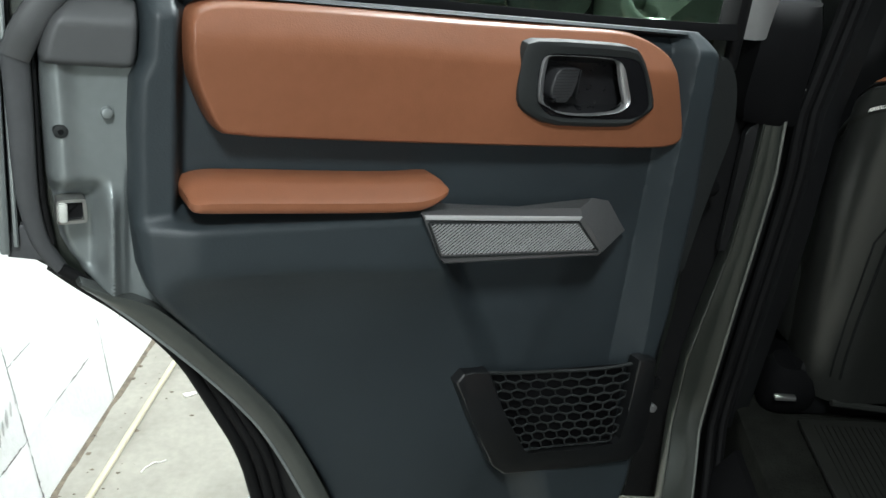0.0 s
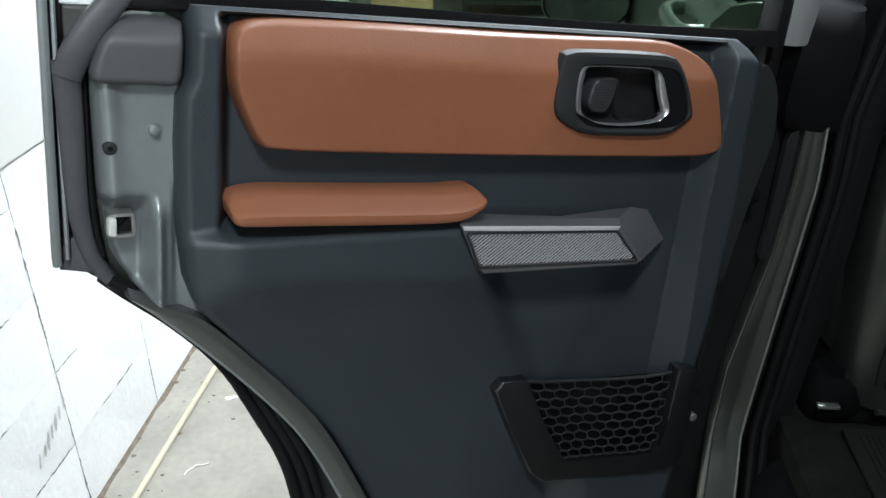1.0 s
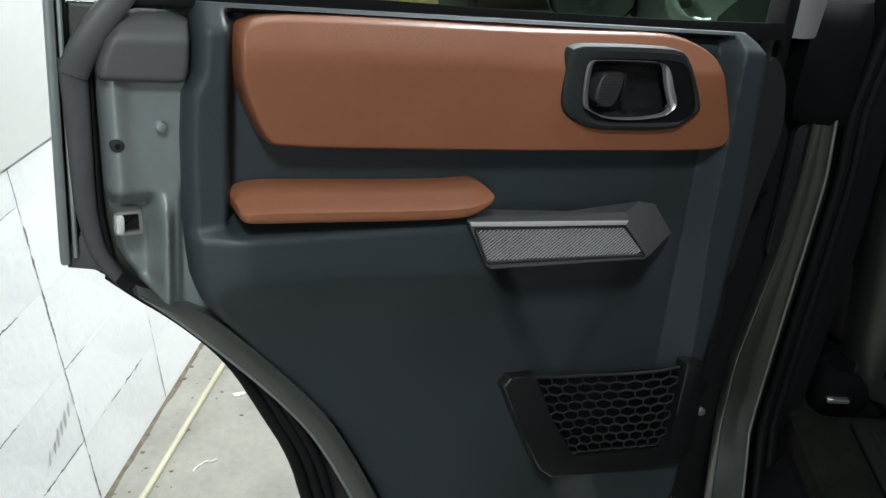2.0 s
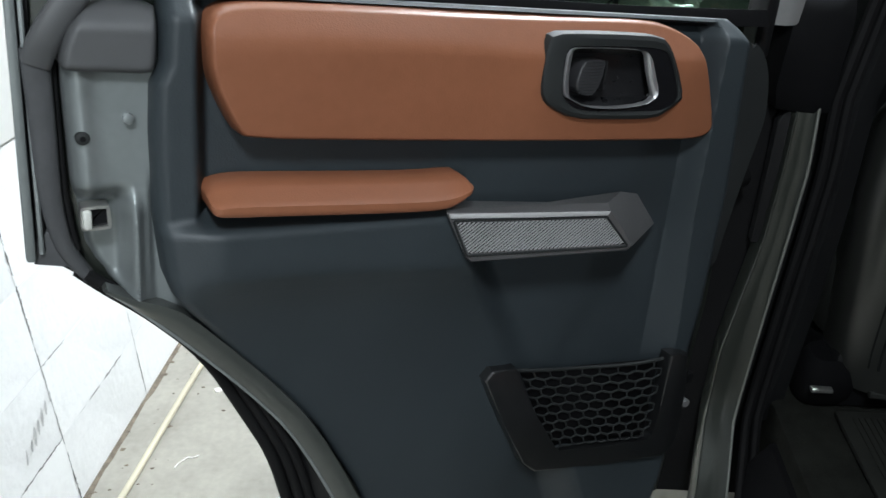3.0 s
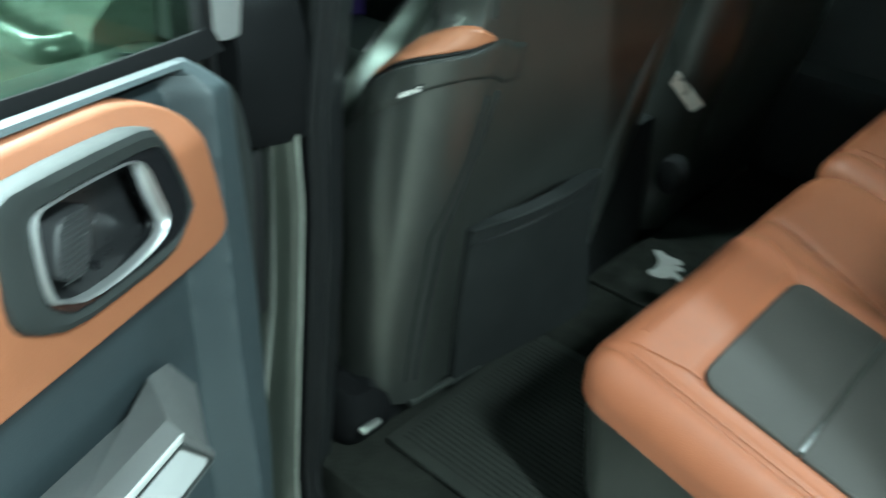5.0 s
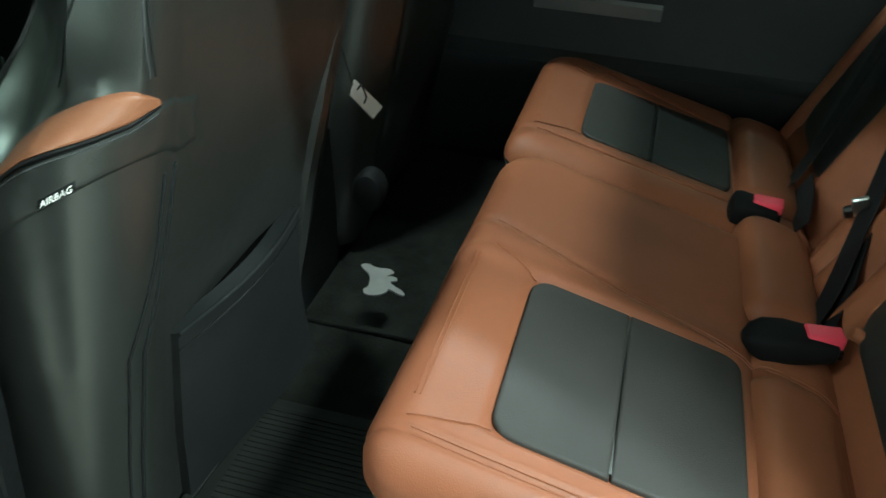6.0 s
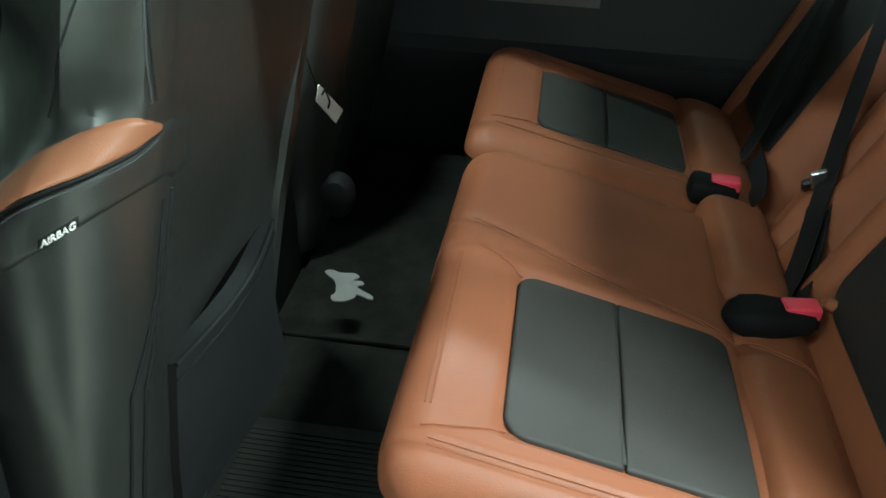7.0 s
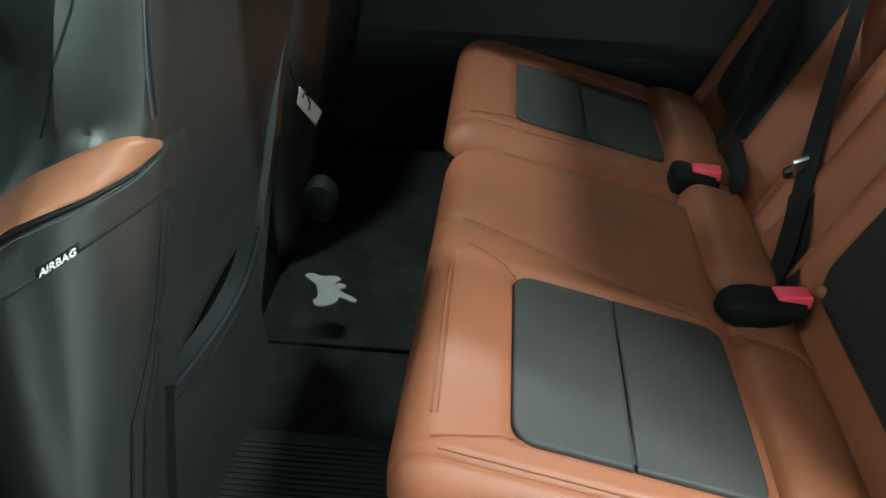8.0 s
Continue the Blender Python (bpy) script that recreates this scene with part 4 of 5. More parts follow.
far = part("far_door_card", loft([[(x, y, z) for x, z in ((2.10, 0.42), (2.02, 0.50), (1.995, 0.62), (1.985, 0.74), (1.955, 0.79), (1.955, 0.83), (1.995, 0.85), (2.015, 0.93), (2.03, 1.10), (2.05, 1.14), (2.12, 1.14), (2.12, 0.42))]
                                  for y in (0.25, 0.7, 1.0, 1.46)]), M_TRIM_SHADED, suv, "inner side of the far rear door, shade in its colour")
part("far_strip", loft([[(x, y, z) for x, z in ((2.004, 0.935), (2.001, 0.962), (2.010, 0.970), (2.02, 0.935))] for y in (0.92, 1.20)]), M_SATIN, far)
part("far_pillar", box(2.0, 2.10, 1.47, 1.60, 0.42, 1.66, 0.02), M_BLACK, suv)
part("far_front_card", box(2.02, 2.12, 1.60, 2.60, 0.42, 1.14, 0.02), M_CLOTH, suv)
part("far_quarter", box(2.02, 2.14, -0.95, 0.25, 0.42, 1.14, 0.02), M_BLACK, suv)
part("far_quarter_glass", loft([[(2.075, y, 1.14), (1.965, y, 1.66), (1.97, y, 1.66), (2.08, y, 1.14)] for y in (-0.93, 0.245)]), M_GLASS_REAR, suv)
fg = part("far_glass", loft([[(2.075, y, 1.14), (1.965, y, 1.66), (1.97, y, 1.66), (2.08, y, 1.14)] for y in (0.25, 2.45)]), M_GLASS_DARK, suv)
part("far_skin", box(2.14, 2.23, -0.95, 2.62, 0.42, 1.14, 0.03), M_BODY, suv)
part("dashboard", loft([[(x, y, z) for y, z in ((2.62, 0.56), (2.35, 0.62), (2.28, 0.90), (2.34, 1.08), (2.62, 1.12))] for x in (0.50, 0.9, XC, 1.7, 2.05)]), M_BLACK, suv, "black dashboard")
part("dash_screen", box(1.26, 1.40, 2.262, 2.272, 0.865, 0.935, 0.003), M_SCREEN, suv, "dim blue dashboard display")
for vx, vz in ((1.36, 0.83), (1.40, 0.80), (1.42, 0.765)):
    part("dash_trim", box(vx - 0.05, vx + 0.03, 2.24, 2.262, vz - 0.007, vz + 0.007, 0.003), M_CHROME, suv)
part("gear_selector", tube([(1.40, 2.15, 0.80), (1.40, 2.14, 0.86), (1.40, 2.13, 0.885)], [0.012, 0.016, 0.024], 12), M_CHROME, suv, "chrome topped gear selector")
part("centre_console", loft([[(x, y, z) for x, z in ((XC - 0.11, 0.55), (XC - 0.11, 0.84), (XC - 0.09, 0.87), (XC + 0.09, 0.87), (XC + 0.11, 0.84), (XC + 0.11, 0.55))] for y in (1.44, 1.46, 1.9, 2.3)]), M_BLACK, suv)
part("firewall", box(0.45, 2.12, 2.60, 2.66, 0.30, 1.12), M_BLACK, suv)
for wx in (0.40, 1.98):
    for wy in (-0.35, 2.95):
        wheel = part("wheel", loft([[(wx + dx, wy + r * math.cos(a), 0.345 + r * math.sin(a)) for a in [2 * math.pi * i / 40 for i in range(40)]]
                                    for dx, r in ((0.0, 0.23), (0.0, 0.31), (0.03, 0.345), (0.18, 0.345), (0.21, 0.31), (0.21, 0.23))]), M_RUBBER, suv)
        part("rim", loft([[(wx + dx, wy + r * math.cos(a), 0.345 + r * math.sin(a)) for a in [2 * math.pi * i / 30 for i in range(30)]]
                          for dx, r in ((0.02, 0.06), (0.03, 0.225), (0.18, 0.225))]), M_SATIN, wheel)


# ---------------------------------------------------------------- front seats
def back_y(z):
    return 1.363 - 0.18 * (z - 0.922)


HALF = [(0.0, 0.006), (0.10, 0.004), (0.17, 0.000), (0.195, -0.003), (0.226, -0.004), (0.256, 0.008), (0.281, 0.028), (0.294, 0.056), (0.297, 0.088), (0.290, 0.124), (0.280, 0.165), (0.250, 0.205), (0.180, 0.185), (0.0, 0.145)]


def seat_half(s, z):
    """A point on the left half of the seat back's outline, s from 0 (middle of the back) to 1 (middle of the front)."""
    k = s * (len(HALF) - 1)
    i = min(int(k), len(HALF) - 2)
    t = k - i
    p = [HALF[max(0, min(len(HALF) - 1, i + d))] for d in (-1, 0, 1, 2)]
    c = [0.5 * (2 * p[1][q] + (p[2][q] - p[0][q]) * t + (2 * p[0][q] - 5 * p[1][q] + 4 * p[2][q] - p[3][q]) * t * t + (3 * p[1][q] - p[0][q] - 3 * p[2][q] + p[3][q]) * t ** 3) for q in (0, 1)]
    lo = curve_table(s, [(0.284, 1.202), (0.36, 1.195), (0.421, 1.192), (0.498, 1.185), (0.564, 1.172), (0.626, 1.150), (0.72, 1.106)])
    hi = curve_table(s, [(0.284, 1.206), (0.352, 1.219), (0.421, 1.2195), (0.487, 1.213), (0.564, 1.197), (0.626, 1.176), (0.72, 1.136)])
    ledge = ss(z, lo - 0.004, hi + 0.010)
    if c[0] > 0.235 and s < 0.85:
        c[0] = 0.235 + (c[0] - 0.235) * (1 - 0.80 * ledge)
    if s < 0.97:
        taper = min(1.0, max(0.0, (s - 0.55) / 0.30))
        c[0] -= 0.045 * ss(z, 1.05, 1.16) * (1 - ss(z, 1.16, 1.27)) * ss(s, 0.63, 0.76) * (1 - ss(s, 0.85, 0.97))
        c[0] -= 0.13 * ss(z, 1.13, 1.25) * taper * (1 - ss(s, 0.95, 1.0))
    w = lerp_table(z, [(0.55, 0.86), (0.70, 0.93), (0.95, 1.0), (1.25, 1.02), (1.42, 0.96), (1.50, 0.80)])
    d = lerp_table(z, [(0.55, 1.15), (0.9, 1.0), (1.3, 0.9), (1.5, 0.55)])
    return c[0] * w, c[1] * d


def seat_point(s, z, xc, side=-1, out=0.0):
    x, y = seat_half(s, z)
    if out:
        xa, ya = seat_half(max(0, s - 0.01), z)
        xb, yb = seat_half(min(1, s + 0.01), z)
        e = Vector((xb - xa, yb - ya)).normalized()
        x, y = x + e.y * out, y - e.x * out
    return (xc + side * x, back_y(z) + y, z)


def front_seat(xc, label):
    th = empty("front_seat", pose(0, 0, 0), label, "car seat", "front seats")
    rings = []
    n = 60
    for i in range(91):
        z = 0.60 + 0.90 * i / 90
        ring = [seat_point(k / n, z, xc) for k in range(n + 1)] + [seat_point(k / n, z, xc, 1) for k in range(n - 1, 0, -1)]
        rings.append(ring)
    part("backrest", loft(rings), M_BLACK_LEATHER, th, "black leather backrest with side bolsters")
    part("headrest", loft([[(xc + 0.13 * k * math.cos(a), back_y(1.6) + 0.09 + 0.06 * k * math.sin(a), z) for a in [2 * math.pi * i / 20 for i in range(20)]]
                           for z, k in ((1.52, 0.7), (1.545, 0.95), (1.60, 1.0), (1.64, 0.75))]), M_BLACK_LEATHER, th)
    for dx in (-0.06, 0.06):
        part("headrest_post", tube([(xc + dx, back_y(1.5) + 0.09, 1.45), (xc + dx, back_y(1.5) + 0.08, 1.56)], 0.007, 8), M_CHROME, th)
    part("seat_cushion", loft([[(xc + 0.29 * k * math.copysign(abs(math.cos(a)) ** 0.4, math.cos(a)), 1.70 + 0.27 * k * math.copysign(abs(math.sin(a)) ** 0.4, math.sin(a)), z)
                                for a in [2 * math.pi * i / 40 for i in range(40)]] for z, k in ((0.66, 0.97), (0.70, 1.0), (0.80, 1.0), (0.84, 0.93))]), M_BLACK_LEATHER, th)
    part("seat_base", box(xc - 0.27, xc + 0.27, 1.445, 1.92, 0.545, 0.67, 0.02), M_BLACK, th)
    return th


driver = front_seat(0.915, "black leather driver seat with brown side accent and back pocket")
passenger = front_seat(2 * XC - 0.915, "black leather passenger seat in shade")


def patch(s0, s1, z_low, z_high, xc, nu, nv, out, mat, name, parent, label="", round_rim=0.006, side=-1):
    """A panel that lies on the seat back's side: z_low and z_high give its edges at each s."""
    def fn(u, v):
        s = s0 + (s1 - s0) * u
        z = z_low(s) + (z_high(s) - z_low(s)) * v
        edge = min(1.0, min(u, 1 - u) * nu / 2.5, min(v, 1 - v) * nv / 2.5)
        return seat_point(s, z, xc, side, -0.002 + (out + 0.002) * math.sqrt(max(0, 1 - (1 - edge) ** 2)))
    return part(name, sheet(nu, nv, fn), mat, parent, label)

# ---------------------------------------------------------------- rear bench
bench = empty("rear_bench", pose(0, 0, 0), "split rear bench seat in brown leather with black insets", "car seat")


def bench_top(x, y):
    return 0.853 + 0.246 * (y - 1.013)


def top_sheet(outline, height, nu, nv, depth, shape=None):
    """A padded face over an outline in x and y, looking up."""
    ys = [y for _, y in outline]
    y0, y1 = min(ys) + 1e-5, max(ys) - 1e-5

    def fn(u, v):
        v = 0.5 - 0.5 * math.cos(math.pi * v)
        u = 0.5 - 0.5 * math.cos(math.pi * u)
        y = y0 + (y1 - y0) * v
        a, b = span(outline, y)
        x = a + (b - a) * u
        d = 0.0 if u in (0, 1) or v in (0, 1) else rim_distance(outline, x, y)
        return (x, y, height(x, y, d))
    return sheet(nu, nv, fn, (0, 0, -depth))


def rounded(x0, x1, y0, y1, r, r_first=None):
    pts = []
    f = r_first or r
    for cx, cy, a0 in ((x1 - f, y1 - f, 0), (x0 + r, y1 - r, 90), (x0 + r, y0 + r, 180), (x1 - r, y0 + r, 270)):
        r_here = f if a0 == 0 else r
        for k in range(7):
            a = radians(a0 + 15 * k)
            pts.append((cx + r_here * math.cos(a), cy + r_here * math.sin(a)))
    return pts


def inset_outline(x0, x1, y0, y1, radii):
    """radii: at (x1, y1), (x0, y1), (x0, y0) and (x1, y0)."""
    pts = []
    for (cx, sx), (cy, sy), a0, r in (((x1, -1), (y1, -1), 0, radii[0]), ((x0, 1), (y1, -1), 90, radii[1]), ((x0, 1), (y0, 1), 180, radii[2]), ((x1, -1), (y0, 1), 270, radii[3])):
        for k in range(7):
            a = radians(a0 + 15 * k)
            pts.append((cx + sx * r + r * math.cos(a), cy + sy * r + r * math.sin(a)))
    return pts


def cushion(x0, x1, in0, in1, name, label, r=0.05, r_far=None, drop=0.02, far_seam=0.045):
    """One part of the bench: leather shell, two insets, seams and a black base."""
    line = rounded(x0, x1, 0.595, 1.150, r, r_far)
    if name == "wide_cushion":
        line = [(x, y - 0.012 * ss(x, 1.08, 1.36) * ss(y, 0.9, 1.1)) for x, y in line]

    def height(x, y, d):
        h = bench_top(x, y) - 0.055 * (1 - math.sqrt(max(0.0, 1 - (1 - min(1.0, d / 0.055)) ** 2)))
        h -= 0.007 * math.exp(-((y - 0.734) / 0.006) ** 2) - 0.010 * math.exp(-((y - 0.675) / 0.045) ** 4)
        for gx in (in0 - 0.038, in1 + far_seam + 0.25 * (y - 0.9)):
            h -= 0.006 * math.exp(-((x - gx) / 0.006) ** 2) * ss(y, 0.60, 0.70)
        if name == "wide_cushion":
            h += 0.007 * math.exp(-((x - 1.075) / 0.022) ** 2) * ss(y, 0.72, 0.80) + 0.010 * math.exp(-((x - 1.28) / 0.13) ** 4) * math.exp(-((y - 0.95) / 0.22) ** 4)
        h += 0.006 * math.exp(-((x - (in0 + in1) / 2) / 0.12) ** 4) * math.exp(-((y - 0.90) / 0.20) ** 4)
        gap = max(in0 - x, x - in1, 0.748 - y, y - 1.028)
        return h - 0.006 * math.exp(-(gap / 0.005) ** 2)

    def shell_height(x, y, d):
        gap = max(in0 - x, x - in1, 0.748 - y, y - 1.028)
        return height(x, y, d) - 0.008 * ss(-gap, 0.002, 0.008)

    body = part(name, top_sheet(line, shell_height, 130, 90, drop), M_SEAT_LEATHER, bench, label)
    for y0, y1, radii in ((0.750, 0.8972, (0.002, 0.002, 0.022, 0.022)), (0.8988, 1.028, (0.026, 0.026, 0.002, 0.002))):
        inset = inset_outline(in0, in1, y0, y1, radii)

        def inset_h(x, y, d):
            return height(x, y, 1.0) + 0.006 * math.exp(-(max(in0 - x, x - in1, 0.748 - y, y - 1.028) / 0.005) ** 2) + 0.001 - 0.004 * (1 - math.sqrt(max(0.0, 1 - (1 - min(1.0, d / 0.005)) ** 2)))
        part("seat_inset", top_sheet(inset, inset_h, 40, 30, 0.004), M_INSET, body, "black perforated leather inset")
    part("inset_groove", loft([[(x, y, bench_top(x, y) + 0.0005) for y in (0.888, 0.908)] + [(x, y, bench_top(x, y) - 0.004) for y in (0.908, 0.888)] for x in (in0 + 0.007, (in0 + in1) / 2, in1 - 0.007)]), M_BLACK_LEATHER, body)
    for gx, lean in ((in0 - 0.038, 0.0), (in1 + far_seam, 0.25)):
        for dx in (-0.004, 0.004):
            spots = [(gx + dx + lean * (y - 0.9), y) for y in [0.62 + 0.48 * k / 30 for k in range(31)]]
            part("seam", tube([(x, y, height(x, y, rim_distance(line, x, y)) + 0.0006) for x, y in spots], 0.0012, 5), M_SEAT_LEATHER, body)
    for ix, dx, dy in ((in0 + 0.003, -0.026, 0.085), (in1 - 0.003, 0.043, 0.064)):
        spots = [(ix + dx * k / 10, 1.024 + dy * k / 10) for k in range(11)]
        part("seam", tube([(x, y, height(x, y, rim_distance(line, x, y)) + 0.0008) for x, y in spots], 0.0014, 5), M_SEAT_LEATHER, body)
    for y in (1.104, 1.110):
        spots = [(in0 + 0.01 + (in1 - in0) * k / 20, y) for k in range(21)]
        part("front_stitching", tube([(x, y, height(x, y, rim_distance(line, x, y)) + 0.0004) for x, y in spots], 0.0010, 5), M_SEAT_LEATHER, body)
    base = inset_loop(line, 0.006)
    part("cushion_base", loft([[(x, y, bench_top(x, y) - 0.062) for x, y in line], [(x, y, bench_top(x, y) - 0.075) for x, y in base], [(x, y - 0.02, 0.66) for x, y in base], [(x, y - 0.05, 0.60) for x, y in base]]), M_BLACK_LEATHER, body, "black lower cushion side")
    return body


cushion(0.688, 1.424, 0.770, 1.056, "wide_cushion", "brown leather cushion of two seats", 0.05, 0.085, far_seam=0.052)
cushion(1.428, 1.952, 1.540, 1.812, "narrow_cushion", "brown leather single seat cushion", 0.045, 0.10, 0.0)
for x0, x1, lift in ((0.712, 1.052, 0.020), (1.158, 1.452, 0.034), (1.500, 1.862, 0.036)):
    roll = rounded(x0, x1, 0.617, 0.747, 0.034)

    def roll_h(x, y, d):
        end = min(1.0, min(x - x0, x1 - x) / 0.05)
        return bench_top(x, y) + lift * (0.80 + 0.20 * math.sqrt(max(0.0, 1 - (1 - end) ** 2))) - 3.4 * (y - 0.690) ** 2 - 0.040 * (1 - math.sqrt(max(0.0, 1 - (1 - min(1.0, d / 0.034)) ** 2)))
    part("rear_roll", top_sheet(roll, roll_h, 40, 26, 0.02), M_SEAT_LEATHER, bench, "padded brown roll at the seat rear")
part("bench_plinth", box(0.72, 1.93, 0.50, 1.06, 0.545, 0.62, 0.01), M_BLACK, bench)

BACK = Matrix(((1, 0, 0, 0), (0, -0.917, -0.399, 0.600), (0, -0.399, 0.917, 0.742), (0, 0, 0, 1)))


def backrest(x0, x1, in0, in1, name, label, top=0.62):
    line = rounded(x0, x1, -0.06, top, 0.05)

    def height(x, z, d):
        gap = max(in0 - x, x - in1, 0.044 - z, z - top + 0.09)
        h = 0.02 - 0.05 * (1 - math.sqrt(max(0.0, 1 - (1 - min(1.0, d / 0.045)) ** 2)))
        h += 0.022 * math.exp(-((max(in0 - x, x - in1, 0)) / 0.03 - 1) ** 2) if (x < in0 or x > in1) else 0.0
        return h - 0.006 * math.exp(-(gap / 0.005) ** 2)

    bm = cushion_sheet(line, height, 50, 60, 0.12)
    bm.transform(BACK)
    body = part(name, bm, M_SEAT_LEATHER, bench, label)
    if in1 > in0:
        inset = rounded(in0, in1, 0.046, top - 0.092, 0.06)
        bm = cushion_sheet(inset, lambda x, z, d: height(x, z, 1.0) + 0.004 - 0.008 * (1 - math.sqrt(max(0.0, 1 - (1 - min(1.0, d / 0.010)) ** 2))), 24, 30, 0.004)
        bm.transform(BACK)
        # darker leather carries the shadow that lies on the backrest
        part("back_inset", bm, M_INSET_SHADED, body, "black perforated leather inset")
    return body


near_back = backrest(0.690, 1.238, 0.77, 1.172, "near_backrest", "brown leather backrest with a black centre")
backrest(1.244, 1.470, 1.34, 1.34, "middle_backrest", "plain brown leather middle backrest")
backrest(1.500, 1.955, 1.60, 1.905, "far_backrest", "brown leather backrest with a black centre")

cap_bm = loft([[(1.137 + r * math.cos(a), -0.030 - h, 0.060 + r * math.sin(a)) for a in [2 * math.pi * i / 16 for i in range(16)]] for r, h in ((0.0095, -0.02), (0.0095, 0.004), (0.0075, 0.008), (0.003, 0.0095))])
cap_bm.transform(BACK)
part("guide_cap", cap_bm, M_SEAT_LEATHER, near_back, "small brown button cap")

# ---------------------------------------------------------------- driver seat details
XD = 0.915


def tab(*rows):
    return lambda s: curve_table(s, list(rows))


LENS_LOW = tab((0.284, 1.202), (0.325, 1.199), (0.360, 1.195), (0.421, 1.192), (0.498, 1.185), (0.564, 1.172), (0.626, 1.150), (0.72, 1.106))
LENS_HIGH = tab((0.284, 1.204), (0.310, 1.212), (0.352, 1.219), (0.421, 1.2195), (0.487, 1.213), (0.564, 1.197), (0.626, 1.176), (0.72, 1.136))
patch(0.284, 0.70, LENS_LOW, LENS_HIGH, XD, 90, 14, 0.005, M_LEATHER, "side_accent", driver, "brown leather accent on the seat side")
BAND_LOW = tab((0.11, 1.130), (0.18, 1.136), (0.26, 1.150), (0.352, 1.156), (0.468, 1.144), (0.626, 1.100), (0.72, 1.06))
BAND_HIGH = tab((0.11, 1.180), (0.20, 1.197), (0.284, 1.200), (0.325, 1.1975), (0.360, 1.1938), (0.421, 1.1908), (0.498, 1.1838), (0.564, 1.1708), (0.626, 1.149), (0.72, 1.105))
band = patch(0.11, 0.72, BAND_LOW, BAND_HIGH, XD, 54, 12, 0.003, M_BLACK_LEATHER, "side_band", driver, "smooth black leather band")
patch(0.458, 0.540, lambda s: BAND_LOW(s) + 0.003, lambda s: BAND_LOW(s) + 0.016, XD, 14, 6, 0.0045, M_BLACK, "airbag_label", band, "small black label with white bars")


def seat_text(body, s0, s1, rise, height, mat, name, parent):
    """Writing laid along the band, from s0 to s1."""
    cu = bpy.data.curves.new(name, "FONT")
    cu.body, cu.size, cu.resolution_u = body, 1.0, 3
    tmp = bpy.data.objects.new(name, cu)
    scene.collection.objects.link(tmp)
    bpy.context.view_layer.update()
    me = bpy.data.meshes.new_from_object(tmp.evaluated_get(bpy.context.evaluated_depsgraph_get()))
    bpy.data.objects.remove(tmp)
    bm = bmesh.new()
    bm.from_mesh(me)
    wide, tall = max(v.co.x for v in bm.verts), max(v.co.y for v in bm.verts)
    back = [v for v in bmesh.ops.extrude_face_region(bm, geom=bm.faces[:])["geom"] if isinstance(v, bmesh.types.BMVert)]
    back = set(back)
    for v in bm.verts:
        s = s0 + (s1 - s0) * v.co.x / wide
        z = BAND_LOW(s) + rise + height * v.co.y / tall
        v.co = Vector(seat_point(s, z, XD, -1, 0.0038 if v in back else 0.0058))
    return part(name, bm, mat, parent, smooth=False)


seat_text("AIRBAG", 0.528, 0.470, 0.0062, 0.0060, M_WHITE, "lettering", band)


def seat_seam(rows, radius, name, mat, out=0.001, side=-1):
    pts = []
    for (z0, s0), (z1, s1) in zip(rows, rows[1:]):
        for k in range(8):
            t = k / 8
            pts.append(seat_point(s0 + (s1 - s0) * t, z0 + (z1 - z0) * t, XD, side, out))
    part(name, tube(pts, radius, 6), mat, driver)


seat_seam([(1.46, 0.345), (1.305, 0.338), (1.215, 0.290)], 0.0010, "bolster_seam", M_CLOTH, 0.0002)
seat_seam([(1.46, 0.358), (1.305, 0.351), (1.215, 0.305)], 0.0008, "bolster_stitching", M_SEAL, 0.0004)
seat_seam([(1.13, 0.255), (1.05, 0.283), (0.94, 0.362), (0.785, 0.372), (0.64, 0.372)], 0.0016, "bolster_seam", M_CLOTH)
seat_seam([(1.13, 0.19), (1.05, 0.245), (0.94, 0.322), (0.785, 0.335), (0.64, 0.335)], 0.0022, "bolster_piping", M_CLOTH)
seat_seam([(1.42, 0.50), (1.305, 0.52), (1.24, 0.575), (1.205, 0.60)], 0.0009, "front_seam", M_CLOTH, 0.0002)
seat_seam([(1.13, 0.262), (1.07, 0.212), (1.015, 0.178), (0.925, 0.165), (0.80, 0.19), (0.65, 0.25)], [0.003 + 0.012 * ss(k, 0, 16) for k in range(40)], "bolster_piping", M_BLACK_LEATHER, -0.002, 1)


part("accent_piping", tube([seat_point(0.290 + 0.41 * k / 40, BAND_HIGH(0.290 + 0.41 * k / 40) + 0.0004, XD, -1, 0.0022) for k in range(41)], 0.0019, 6), M_RUBBER, driver, "black piping under the brown accent")
part("band_stitching", tube([seat_point(0.300 + 0.40 * k / 40, BAND_HIGH(0.300 + 0.40 * k / 40) - 0.0055, XD, -1, 0.0030) for k in range(41)], 0.0006, 5), M_SEAL, driver)


def pocket_point(u, v):
    z = 0.575 + (0.922 - 0.575) * v
    x0 = lerp_table(z, [(0.575, 0.800), (0.75, 0.762), (0.922, 0.738)])
    x1 = lerp_table(z, [(0.575, 1.150), (0.75, 1.095), (0.90, 1.062), (0.93, 1.055)])
    z -= 0.022 * u * v
    x = x0 + (x1 - x0) * u
    b = 0.010 + 0.016 * math.sin(math.pi * u) * (0.25 + 0.75 * v) + 0.030 * (1 - v) ** 2 * ss(u, 0.15, 0.9)
    return (x, back_y(z) - b, z)


pocket = part("back_pocket", sheet(24, 18, pocket_point, (0, 0.022, 0)), M_CLOTH, driver, "black cloth map pocket")
part("pocket_hem", tube([pocket_point(k / 24, 1.0) for k in range(25)], 0.0030, 6), M_CLOTH, driver)
